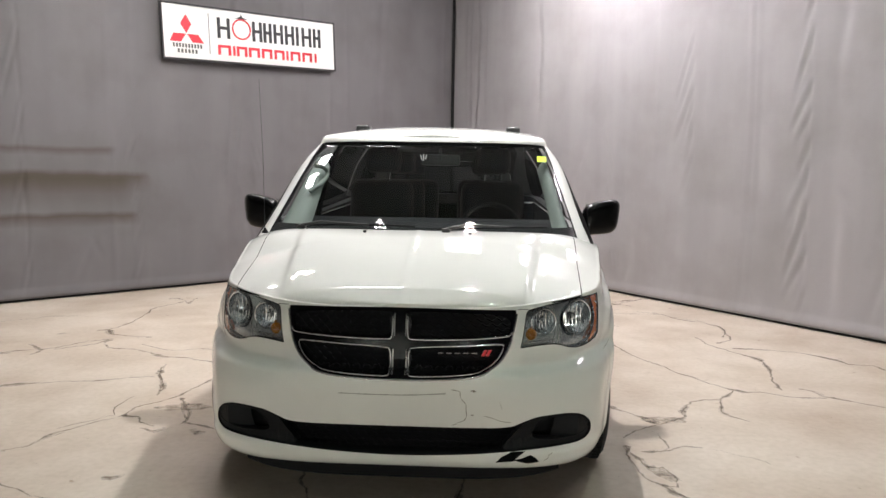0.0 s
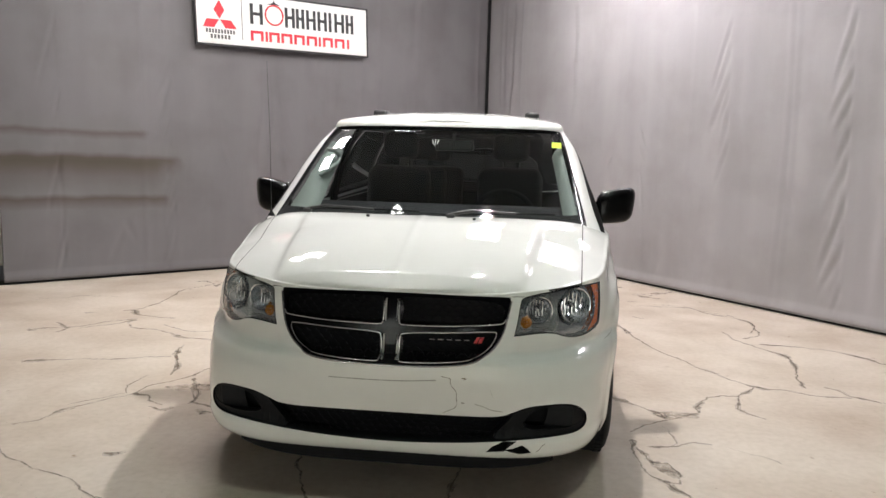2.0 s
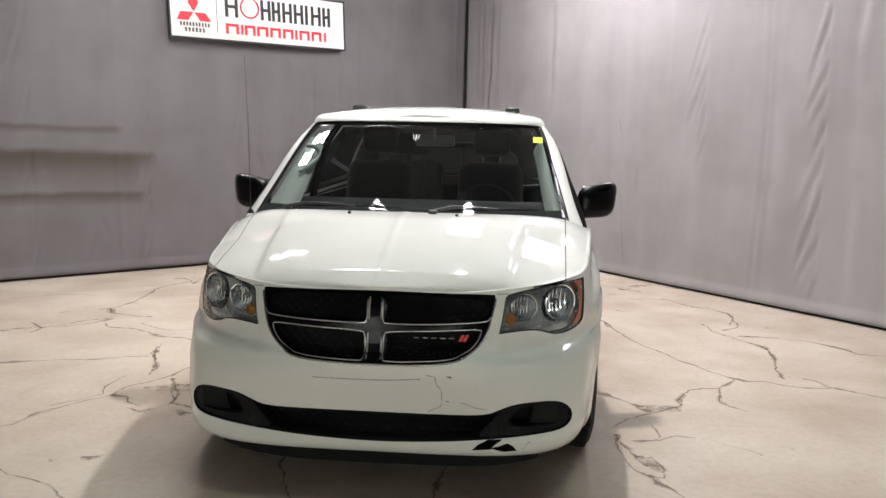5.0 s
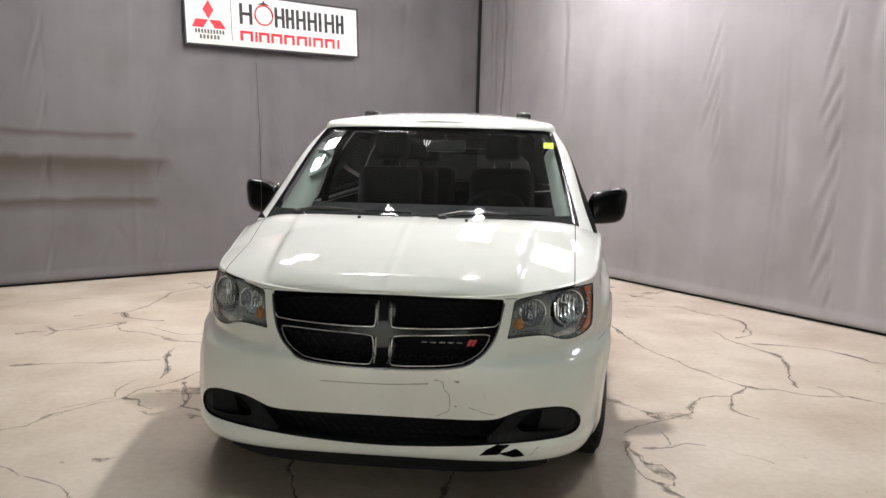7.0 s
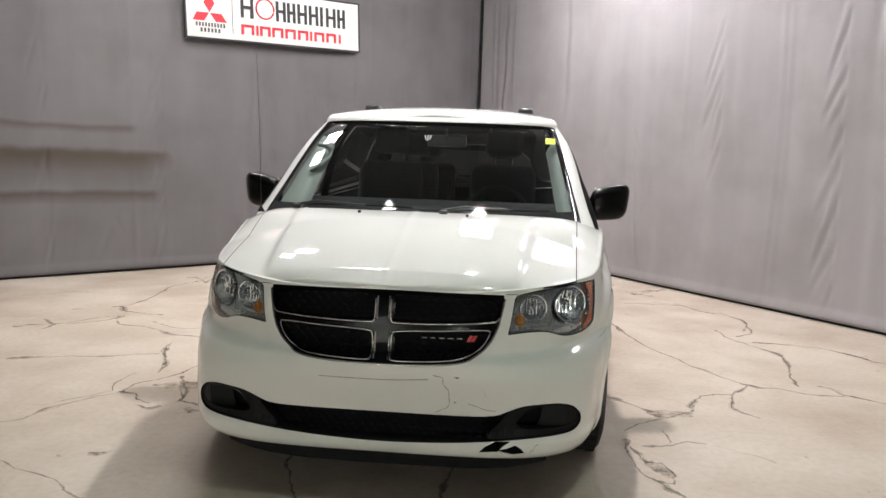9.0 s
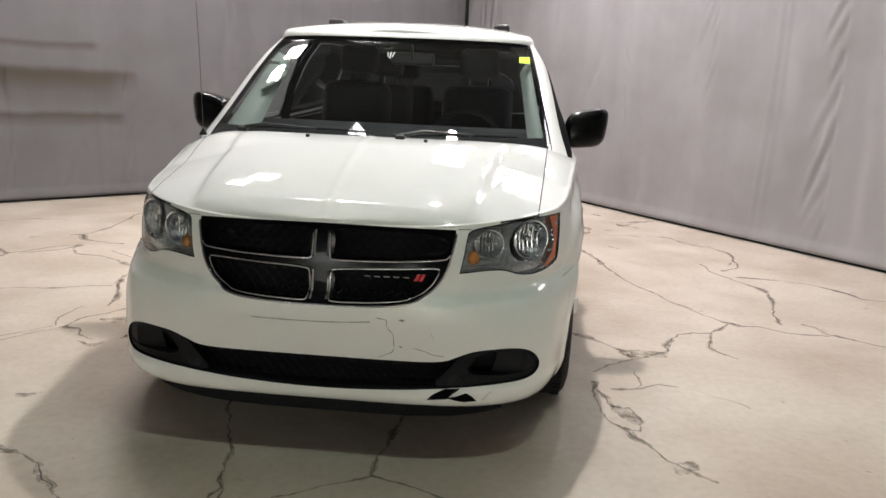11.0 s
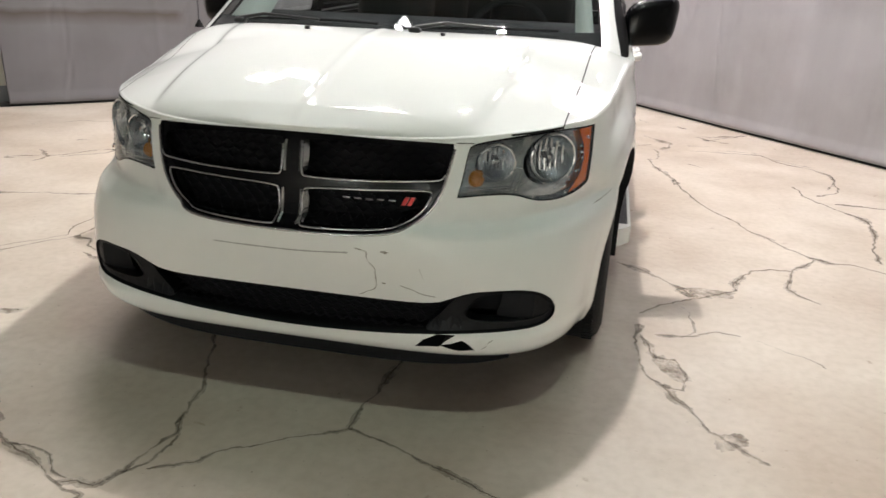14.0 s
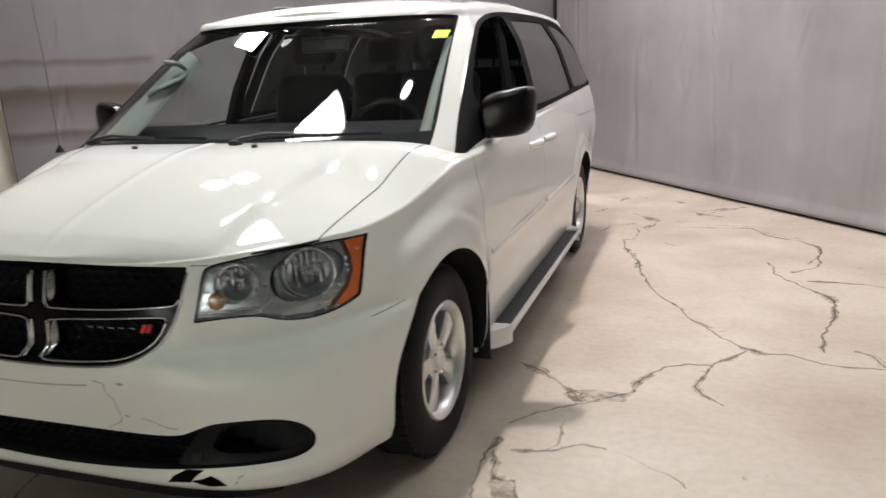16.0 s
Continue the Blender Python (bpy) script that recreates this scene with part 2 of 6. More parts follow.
# ---- mesh helpers ----
def mesh_of(name, verts, faces, mats=()):
    me = bpy.data.meshes.new(name)
    me.from_pydata([tuple(map(float, v)) for v in verts], [], [tuple(map(int, f)) for f in faces])
    for m in mats:
        me.materials.append(m)
    me.update()
    return me


def smooth(me, angle=35):
    for p in me.polygons:
        p.use_smooth = True
    me.set_sharp_from_angle(angle=radians(angle))
    return me


def part(name, me, material=None, parent=None, label=""):
    if isinstance(me, bmesh.types.BMesh):
        bm, me = me, bpy.data.meshes.new(name)
        bmesh.ops.recalc_face_normals(bm, faces=bm.faces)
        bm.to_mesh(me)
        bm.free()
    if material is not None and len(me.materials) == 0:
        me.materials.append(material)
    ob = new(name, me)
    if parent is not None:
        ob.parent = parent
    if label:
        tagged(ob, label)
    return ob


def box(x0, x1, y0, y1, z0, z1, r=0.0, seg=2):
    bm = bmesh.new()
    bmesh.ops.create_cube(bm, size=1.0)
    for v in bm.verts:
        v.co = Vector((x0 + (v.co.x + 0.5) * (x1 - x0), y0 + (v.co.y + 0.5) * (y1 - y0), z0 + (v.co.z + 0.5) * (z1 - z0)))
    if r:
        bmesh.ops.bevel(bm, geom=bm.edges[:], offset=r, segments=seg, profile=0.5, affect="EDGES")
    for f in bm.faces:
        f.smooth = bool(r)
    return bm


def tube(points, r, sides=8, closed=False):
    """A round bar along points; r is one radius or one for each point."""
    pts = [Vector(p) for p in points]
    n = len(pts)
    rs = [r] * n if isinstance(r, (int, float)) else r
    verts, faces = [], []
    up = Vector((0, 0, 1))
    for i, p in enumerate(pts):
        a = pts[(i - 1) % n] if closed or i else p
        b = pts[(i + 1) % n] if closed or i < n - 1 else p
        d = (b - a).normalized()
        ref = up if abs(d.dot(up)) < 0.95 else Vector((1, 0, 0))
        s = d.cross(ref).normalized()
        u = s.cross(d)
        for k in range(sides):
            w = 2 * math.pi * k / sides
            verts.append(p + (s * math.cos(w) + u * math.sin(w)) * rs[i])
    for i in range(n if closed else n - 1):
        for k in range(sides):
            j = (i + 1) % n
            faces.append((i * sides + k, i * sides + (k + 1) % sides, j * sides + (k + 1) % sides, j * sides + k))
    if not closed:
        faces.append(tuple(range(sides))[::-1])
        faces.append(tuple((n - 1) * sides + k for k in range(sides)))
    return smooth(mesh_of("tube", verts, faces), 50)


def chaikin(pts, times=3, closed=True):
    pts = [np.array(p, float) for p in pts]
    for _ in range(times):
        out = []
        n = len(pts)
        if not closed:
            out.append(pts[0])
        for i in range(n if closed else n - 1):
            a, b = pts[i], pts[(i + 1) % n]
            out += [a * 0.75 + b * 0.25, a * 0.25 + b * 0.75]
        if not closed:
            out.append(pts[-1])
        pts = out
    return pts


def lathe(profile, sides=48, axis="x"):
    """A turned body: profile of (along the axis, radius)."""
    verts, faces = [], []
    n = len(profile)
    for k in range(sides):
        w = 2 * math.pi * k / sides
        for a, r in profile:
            verts.append((a, r * math.cos(w), r * math.sin(w)) if axis == "x" else (r * math.cos(w), a, r * math.sin(w)))
    for k in range(sides):
        j = (k + 1) % sides
        for i in range(n - 1):
            faces.append((k * n + i, k * n + i + 1, j * n + i + 1, j * n + i))
    return smooth(mesh_of("lathe", verts, faces), 40)


def prism(outline, axis, a, b, material):
    """A closed prism over a 2D outline: axis y takes (x, z), axis x takes (y, z), axis z takes (x, y)."""
    n = len(outline)

    def at(p, k):
        return {"y": (p[0], k, p[1]), "x": (k, p[0], p[1]), "z": (p[0], p[1], k)}[axis]
    bm = bmesh.new()
    lo = [bm.verts.new(at(p, a)) for p in outline]
    hi = [bm.verts.new(at(p, b)) for p in outline]
    bm.faces.new(lo)
    bm.faces.new(hi[::-1])
    for i in range(n):
        bm.faces.new((lo[i], hi[i], hi[(i + 1) % n], lo[(i + 1) % n]))
    bmesh.ops.recalc_face_normals(bm, faces=bm.faces)
    me = bpy.data.meshes.new("prism")
    bm.to_mesh(me)
    bm.free()
    me.materials.append(material)
    return me


def boolean(me, cutters, op="DIFFERENCE"):
    """me less, or common with, the cutters; each face keeps the material that it had."""
    obs = [new("solid", me)] + [new("cutter", c) for c in cutters]
    for c in obs[1:]:
        md = obs[0].modifiers.new("cut", "BOOLEAN")
        md.object, md.operation, md.solver, md.material_mode = c, op, "EXACT", "TRANSFER"
    dg = bpy.context.evaluated_depsgraph_get()
    out = bpy.data.meshes.new_from_object(obs[0].evaluated_get(dg))
    for o in obs:
        bpy.data.objects.remove(o)
    return out


def faces_of(me, keep, material, offset=0.0, source=None):
    """The faces of me that keep() takes, as a mesh of its own; normals from the uncut source."""
    bm = bmesh.new()
    bm.from_mesh(me)
    bm.faces.ensure_lookup_table()
    names = [m.name if m else "" for m in me.materials]
    kill = [f for f in bm.faces if not keep(f, names[f.material_index] if names else "")]
    bmesh.ops.delete(bm, geom=kill, context="FACES")
    for f in bm.faces:
        f.material_index, f.smooth = 0, True
    out = bpy.data.meshes.new("faces")
    bm.to_mesh(out)
    bm.free()
    out.materials.clear()
    out.materials.append(material)
    if source is not None and len(out.polygons):
        nl = [source(v.co) for v in out.vertices]
        if offset:
            for v, n in zip(out.vertices, nl):
                v.co = v.co + n * offset
        out.normals_split_custom_set_from_vertices(nl)
    return out


def normal_source(me):
    """Gives the smooth normal of me nearest to a place."""
    from_mesh = bmesh.new()
    from_mesh.from_mesh(me)
    bmesh.ops.triangulate(from_mesh, faces=from_mesh.faces)
    from_mesh.normal_update()
    from_mesh.faces.ensure_lookup_table()
    tree = bvhtree.BVHTree.FromBMesh(from_mesh)

    def find(co):
        loc, nor, i, _ = tree.find_nearest(co)
        a, b, c = from_mesh.faces[i].verts
        w = interpolate.poly_3d_calc([a.co, b.co, c.co], loc)
        return (a.normal * w[0] + b.normal * w[1] + c.normal * w[2]).normalized()
    return find


def edge_ribbon(me, width, lift, pick, source):
    """A thin ribbon along the edges of me that pick() takes."""
    bm = bmesh.new()
    bm.from_mesh(me)
    verts, faces = [], []
    for e in bm.edges:
        if not pick(e):
            continue
        a, b = e.verts[0].co, e.verts[1].co
        if (b - a).length < 1e-6:
            continue
        for co in (a, b):
            n = source(co)
            s = (b - a).normalized().cross(n).normalized() * width / 2
            verts += [co + n * lift + s, co + n * lift - s]
        k = len(verts)
        faces.append((k - 4, k - 3, k - 1, k - 2))
    bm.free()
    return mesh_of("ribbon", verts, faces)


def pchip(xs, ys):
    """Smooth curve through points without overshoot."""
    x, y = np.array(xs, float), np.array(ys, float)
    h, d = np.diff(x), np.diff(y) / np.diff(x)
    m = np.zeros(len(x))
    for k in range(1, len(x) - 1):
        if d[k - 1] * d[k] > 0:
            w1, w2 = 2 * h[k] + h[k - 1], h[k] + 2 * h[k - 1]
            m[k] = (w1 + w2) / (w1 / d[k - 1] + w2 / d[k])
    m[0], m[-1] = d[0], d[-1]

    def f(q):
        q = np.clip(np.asarray(q, float), x[0], x[-1])
        i = np.clip(np.searchsorted(x, q) - 1, 0, len(x) - 2)
        t = (q - x[i]) / h[i]
        return (y[i] * (1 + 2 * t) * (1 - t) ** 2 + m[i] * h[i] * t * (1 - t) ** 2
                + y[i + 1] * t * t * (3 - 2 * t) + m[i + 1] * h[i] * t * t * (t - 1))
    return f


# ---- room ----
CORNER, LEFT_END, RIGHT_END = Vector((-0.033, 12.15, 0)), Vector((-4.89, 7.04, 0)), Vector((7.2, 1.54, 0))
HEIGHT = 4.9


def curtain(name, start, end, material, label, folds, seed, creases=(), puckers=(), lean=0.0, wrinkle=0.010):
    """Hanging sheeting with soft folds, puckered seams and a thickness; local x runs from start to end, -y faces the hall."""
    d = end - start
    length = d.length
    nx, nz = int(length / 0.02), 150
    rng = np.random.RandomState(seed)
    ph = rng.uniform(0, 6.28, 12)
    x, z = np.meshgrid(np.linspace(0, length, nx + 1), np.linspace(0.03, HEIGHT, nz + 1))
    y = folds * (0.55 * np.sin(1.35 * x + ph[0] + 0.10 * z) + 0.35 * np.sin(2.9 * x + ph[1] - 0.2 * z) + 0.22 * np.sin(6.1 * x + ph[2] + 0.3 * np.sin(z)))
    y += folds * 0.05 * np.sin(11 * x + ph[3] + 0.5 * z)
    for _ in range(int(length * 1.1)):
        c, w, k = rng.uniform(0, length), rng.uniform(0.02, 0.055), rng.uniform(0.6, 1.0)
        y -= folds * 0.33 * k * np.exp(-((x - c - 0.03 * np.sin(1.3 * z + c)) / w) ** 2)
    for _ in range(int(length * 3)):
        cx, cz, slope, ln = rng.uniform(0, length), rng.uniform(0.2, 2.4), rng.uniform(-0.5, 0.5), rng.uniform(0.15, 0.45)
        along = np.clip((z - cz) / ln, -1, 1)
        y += wrinkle * np.exp(-((x - cx - slope * (z - cz)) / 0.04) ** 2) * np.cos(along * math.pi / 2) ** 2
    for pos, deep, wide, slant in creases:
        q = (x - pos - slant * (z - 1.5) - 0.03 * np.sin(2.1 * z + pos) - 0.012 * np.sin(7 * z + 2 * pos)) / wide
        y += deep * (np.exp(-q * q) - 0.7 * np.exp(-(q - 1.6) ** 2)) * (0.65 + 0.35 * np.sin(2.6 * z + 3 * pos))
    for pos, slant, z0, z1, deep, count, side in puckers:
        # a stitched line that draws the cloth in, with short slanting wrinkles running down from it
        line = pos + slant * (z - 1.5) + 0.008 * np.sin(9 * z + pos)
        ends = np.clip((z - z0) / 0.25, 0, 1) * np.clip((z1 - z) / 0.25, 0, 1)
        y += 0.4 * deep * np.exp(-((x - line) / 0.018) ** 2) * ends
        for k in range(count):
            cz = z0 + (z1 - z0) * (k + rng.uniform(0.2, 0.8)) / count
            ln, tilt, wide = rng.uniform(0.09, 0.26), rng.uniform(0.22, 0.5), rng.uniform(0.018, 0.034)
            u = side * (x - pos - slant * (cz - 1.5))
            run = np.clip((u + 0.02) / ln, 0, 1)
            off = (z - cz + u / tilt * 0.9) * tilt
            shape = np.where((u > -0.02) & (u < ln), np.sin(np.pi * np.clip(run * 0.92 + 0.08, 0, 1)) ** 0.7, 0)
            y += deep * rng.uniform(0.5, 1.1) * shape * (np.exp(-(off / wide) ** 2) - 0.8 * np.exp(-((off - 1.5 * wide) / wide) ** 2))
    y *= 0.25 + 0.75 * np.minimum(1.0, z / 0.6)
    y -= 0.016 * np.clip((0.13 - z) / 0.03, 0, 1)
    xs = x + (0.10 * (lean > 0) - lean * z) * np.clip(1 - x / 1.2, 0, 1)
    row = nx + 1
    grid = np.arange(row * (nz + 1)).reshape(nz + 1, row)
    faces = np.stack((grid[:-1, :-1], grid[:-1, 1:], grid[1:, 1:], grid[1:, :-1]), -1).reshape(-1, 4)
    me = bpy.data.meshes.new(name)
    me.from_pydata(np.stack((xs, y, z), -1).reshape(-1, 3).tolist(), [], faces.tolist())
    me.materials.append(material)
    ob = new(name, smooth(me, 80))
    md = ob.modifiers.new("thickness", "SOLIDIFY")
    md.thickness, md.offset = 0.004, 0
    ob.matrix_world = Matrix.Translation(start) @ Matrix.Rotation(math.atan2(d.y, d.x), 4, "Z")
    return tagged(ob, label, "curtain", kind="structure")


def wall(name, a, b, h, thick, material, label, z0=0.0):
    d = (b - a)
    ob = part(name, box(0, d.length, -thick, 0, z0, h), material)
    ob.matrix_world = Matrix.Translation((a.x, a.y, 0)) @ Matrix.Rotation(math.atan2(d.y, d.x), 4, "Z")
    return tagged(ob, label, "wall", kind="structure")


floor = part("floor", box(-14, 14, -9, 16, -0.2, 0), CONCRETE)
tagged(floor, "sealed beige concrete floor with cracks and patches", "floor", kind="structure")
tagged(part("ceiling", box(-14, 14, -9, 16, HEIGHT + 0.02, HEIGHT + 0.22), CEILING), "dark painted hall ceiling", "ceiling", kind="structure")
DL = (CORNER - LEFT_END).normalized()
DR = (RIGHT_END - CORNER).normalized()
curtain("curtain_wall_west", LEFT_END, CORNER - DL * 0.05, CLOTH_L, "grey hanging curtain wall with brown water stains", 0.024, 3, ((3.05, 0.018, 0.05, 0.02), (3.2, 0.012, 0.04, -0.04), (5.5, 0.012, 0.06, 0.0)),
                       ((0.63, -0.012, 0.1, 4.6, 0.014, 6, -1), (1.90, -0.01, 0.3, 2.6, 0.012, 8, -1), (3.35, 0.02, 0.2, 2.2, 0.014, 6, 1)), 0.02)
curtain("curtain_wall_east", CORNER + DR * 0.05, RIGHT_END, CLOTH_R, "grey hanging curtain wall with soft folds", 0.022, 8, ((0.6, 0.02, 0.05, 0.0), (2.1, 0.014, 0.06, 0.01), (4.9, 0.008, 0.07, 0.02), (5.55, 0.014, 0.12, 0.0), (6.4, 0.012, 0.06, 0.0), (7.1, 0.02, 0.06, 0.0), (7.7, 0.02, 0.08, 0.0)),
                        ((6.14, -0.025, 0.15, 3.2, 0.016, 9, -1), (4.80, -0.04, 1.5, 3.0, 0.012, 6, -1), (3.52, -0.10, 0.05, 2.0, 0.016, 7, 1)), 0.0, 0.012)
NL = Vector((DL.y, -DL.x, 0))
wl_a, wl_b = LEFT_END - DL * 7 - NL * 0.16, CORNER + DL * 1.0 - NL * 0.16
wall("wall_west", wl_b, wl_a, HEIGHT, 0.2, WALLPAINT, "off-white painted hall wall behind the curtain")
base = wall("baseboard", wl_b + NL * 0.012, wl_a + NL * 0.012, 0.19, 0.010, BASEPAINT, "grey painted band along the wall foot")
NR = Vector((DR.y, -DR.x, 0))
wall("wall_east", RIGHT_END + DR * 1.5 - NR * 0.16, CORNER - DR * 1.0 - NR * 0.16, HEIGHT, 0.2, WALLPAINT, "hall wall behind the curtain")
wall("skirting", CORNER - NL * 0.03, LEFT_END - NL * 0.03, 0.045, 0.03, DARKRUBBER, "black strip under the curtain hem")
wall("skirting", RIGHT_END - NR * 0.03, CORNER - NR * 0.03, 0.045, 0.03, DARKRUBBER, "black strip under the curtain hem")
part_wall = [(Vector((-13, -8, 0)), Vector((13, -8, 0))), (Vector((13, -8, 0)), Vector((13, 15, 0))), (Vector((13, 15, 0)), Vector((-13, 15, 0))), (Vector((-13, 15, 0)), Vector((-13, -8, 0)))]
for a, b in part_wall:
    wall("wall_outer", b, a, HEIGHT, 0.2, WALLPAINT, "plain painted hall wall")

# ---- ceiling lamps and added fill lamps ----
LAMPBODY = mat("lamp_housing", (0.6, 0.6, 0.6), 0.5)


def ceiling_lamp(x, y, z, w, l, power, color=(1.0, 0.96, 0.945), slats=0, turn=0.0, skirt=0.0, drop=0.02):
    lamp = tagged(new("ceiling_lamp"), "white rectangular lamp panel hanging under the ceiling", "ceiling lamp", "ceiling lamps")
    part("housing", box(-w / 2 - 0.03, w / 2 + 0.03, -l / 2 - 0.03, l / 2 + 0.03, 0.004, 0.08, 0.01), LAMPBODY, lamp)
    part("diffuser", box(-w / 2, w / 2, -l / 2, l / 2, -drop, 0.002), glow("lamp_panel", color, power), lamp)
    part("rod", box(-0.01, 0.01, -0.01, 0.01, 0.07, HEIGHT - z + 0.03), LAMPBODY, lamp)
    for k in range(slats):
        q = -w / 2 + w * (k + 1) / (slats + 1)
        part("slat", box(q - 0.006, q + 0.006, -l / 2, l / 2, -0.06, -0.021), LAMPBODY, lamp)
    # unseen black skirt, added to cut the lamp's sideways light
    if skirt:
        for x0, x1, y0, y1 in ((-w / 2 - 0.03, -w / 2 - 0.01, -l / 2 - 0.03, l / 2 + 0.03), (w / 2 + 0.01, w / 2 + 0.03, -l / 2 - 0.03, l / 2 + 0.03), (-w / 2 - 0.009, w / 2 + 0.009, -l / 2 - 0.03, -l / 2 - 0.01), (-w / 2 - 0.009, w / 2 + 0.009, l / 2 + 0.01, l / 2 + 0.03)):
            part("skirt", box(x0, x1, y0, y1, -skirt, 0.003), DARKRUBBER, lamp, "black glare shield")
    lamp.matrix_world = pose(x, y, z, 0, 0, turn)
    return lamp


def round_lamp(x, y, z, r, power, color=(1.0, 0.96, 0.945)):
    lamp = tagged(new("ceiling_lamp"), "round high-bay lamp hanging under the ceiling on a rod", "ceiling lamp", "ceiling lamps")
    turned = [lathe([(0.12, 0.0), (0.12, r * 0.45), (0.03, r + 0.03), (0.002, r + 0.03), (0.002, r + 0.005), (0.006, r + 0.005), (0.006, 0.0)], 32, "y"), lathe([(0.004, 0.0), (0.004, r), (-0.02, r * 0.96), (-0.028, r * 0.6), (-0.03, 0.0)], 32, "y")]
    for name, me, m in zip(("housing", "diffuser"), turned, (LAMPBODY, glow("lamp_panel", color, power))):
        part(name, me, m, lamp).matrix_local = pose(0, 0, 0, 90)
    part("rod", box(-0.01, 0.01, -0.01, 0.01, 0.10, HEIGHT - z + 0.03), LAMPBODY, lamp)
    lamp.matrix_world = pose(x, y, z)
    return lamp


ceiling_lamp(-0.88, 4.98, 4.5, 0.66, 0.66, 52, slats=7, turn=46)
round_lamp(0.50, 5.28, 4.5, 0.088, 1900)
ceiling_lamp(-2.70, 6.74, 4.5, 0.60, 0.30, 95, turn=-33, skirt=0.10)
ceiling_lamp(-2.26, 6.92, 4.5, 0.60, 0.30, 95, turn=-33, skirt=0.10)
# the deep diffuser sides are added to brighten the upper curtains
ceiling_lamp(0.34, 8.78, 4.5, 0.6, 1.0, 48, drop=0.14)
# three unseen wash lamps, added to brighten the east curtain
ceiling_lamp(2.99, 7.19, 4.5, 0.4, 0.6, 24, (1.0, 0.93, 0.98), drop=0.14)
ceiling_lamp(1.86, 8.5, 4.5, 0.5, 0.6, 43, (1.0, 0.93, 0.98), drop=0.14)
ceiling_lamp(4.2, 5.35, 4.5, 0.5, 0.6, 16, (1.0, 0.94, 0.98))
# unseen greenish fill lamp, added for the van's front and near floor
round_lamp(1.55, 1.85, 4.5, 0.085, 390, (0.80, 1.0, 0.86))
# two unseen low panels behind the camera, added to light the van's nose
for x, power in ((-2.2, 290), (2.2, 310)):
    ceiling_lamp(x, -6.9, 1.3, 0.6, 0.6, power, (0.94, 1.0, 0.965))
# black strip added behind the corner as the shade between the curtains
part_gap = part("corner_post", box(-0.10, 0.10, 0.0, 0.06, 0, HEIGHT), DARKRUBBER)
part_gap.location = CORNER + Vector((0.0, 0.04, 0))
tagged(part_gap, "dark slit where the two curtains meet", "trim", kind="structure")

# ---- minivan: local x to its left side, y from nose to tail, z up ----
van = tagged(new("minivan"), "white minivan with a black cross-bar grille and scuffed, cracked front bumper", "minivan")
van.matrix_world = pose(-0.003, 2.772, 0, 0, 0, -0.7)
WHEEL_Y, WHEEL_Z, BASE = 0.836, 0.338, 3.078


class Shape:
    """Plan outline at each height: nose y0, half width w, corner depth l, corner power n, tail y1."""
    narrow = 0.0

    def __init__(self, y0, w, l, n, y1, lr, nr):
        self.y0, self.w, self.l, self.n, self.y1, self.lr, self.nr = y0, w, l, n, y1, lr, nr

    def ring(self, z, nf, ns, nb, inset=0.0):
        z = np.asarray(z, float)
        y0, w, l, n, y1 = self.y0(z), self.w(z), self.l(z), self.n(z), self.y1(z)
        x, y = np.zeros(nf + ns + nb), np.zeros(nf + ns + nb)
        th = np.linspace(0, math.pi / 2, nf)
        e = 2 / n[:nf]
        x[:nf] = (w[:nf] - inset) * np.sin(th) ** e
        y[:nf] = y0[:nf] + l[:nf] - (l[:nf] - inset) * np.cos(th) ** e
        k = slice(nf, nf + ns)
        t = np.linspace(0, 1, ns + 2)[1:-1]
        ya, yb = y0[k] + l[k], y1[k] - self.lr
        y[k] = ya + (yb - ya) * t
        x[k] = w[k] - inset
        k = slice(nf + ns, None)
        th = np.linspace(math.pi / 2, 0, nb)
        x[k] = (w[k] - inset) * np.sin(th) ** (2 / self.nr)
        y[k] = y1[k] - self.lr + (self.lr - inset) * np.cos(th) ** (2 / self.nr)
        x[0] = x[-1] = 0
        return x * self.taper(y), y

    def taper(self, y):
        t = np.clip(np.asarray(y, float) / 1.28, 0, 1)
        return 1 - self.narrow * (1 - t * t * (3 - 2 * t))

    def front(self, x, z):
        """The nose's y at a side distance x and height z."""
        y0, w, l, n = float(self.y0(z)), float(self.w(z)), float(self.l(z)), float(self.n(z))
        lo, hi = 0.0, math.pi / 2
        for _ in range(28):
            th = (lo + hi) / 2
            y = y0 + l - l * math.cos(th) ** (2 / n)
            if w * math.sin(th) ** (2 / n) * float(self.taper(y)) < abs(x):
                lo = th
            else:
                hi = th
        return y0 + l - l * math.cos((lo + hi) / 2) ** (2 / n)


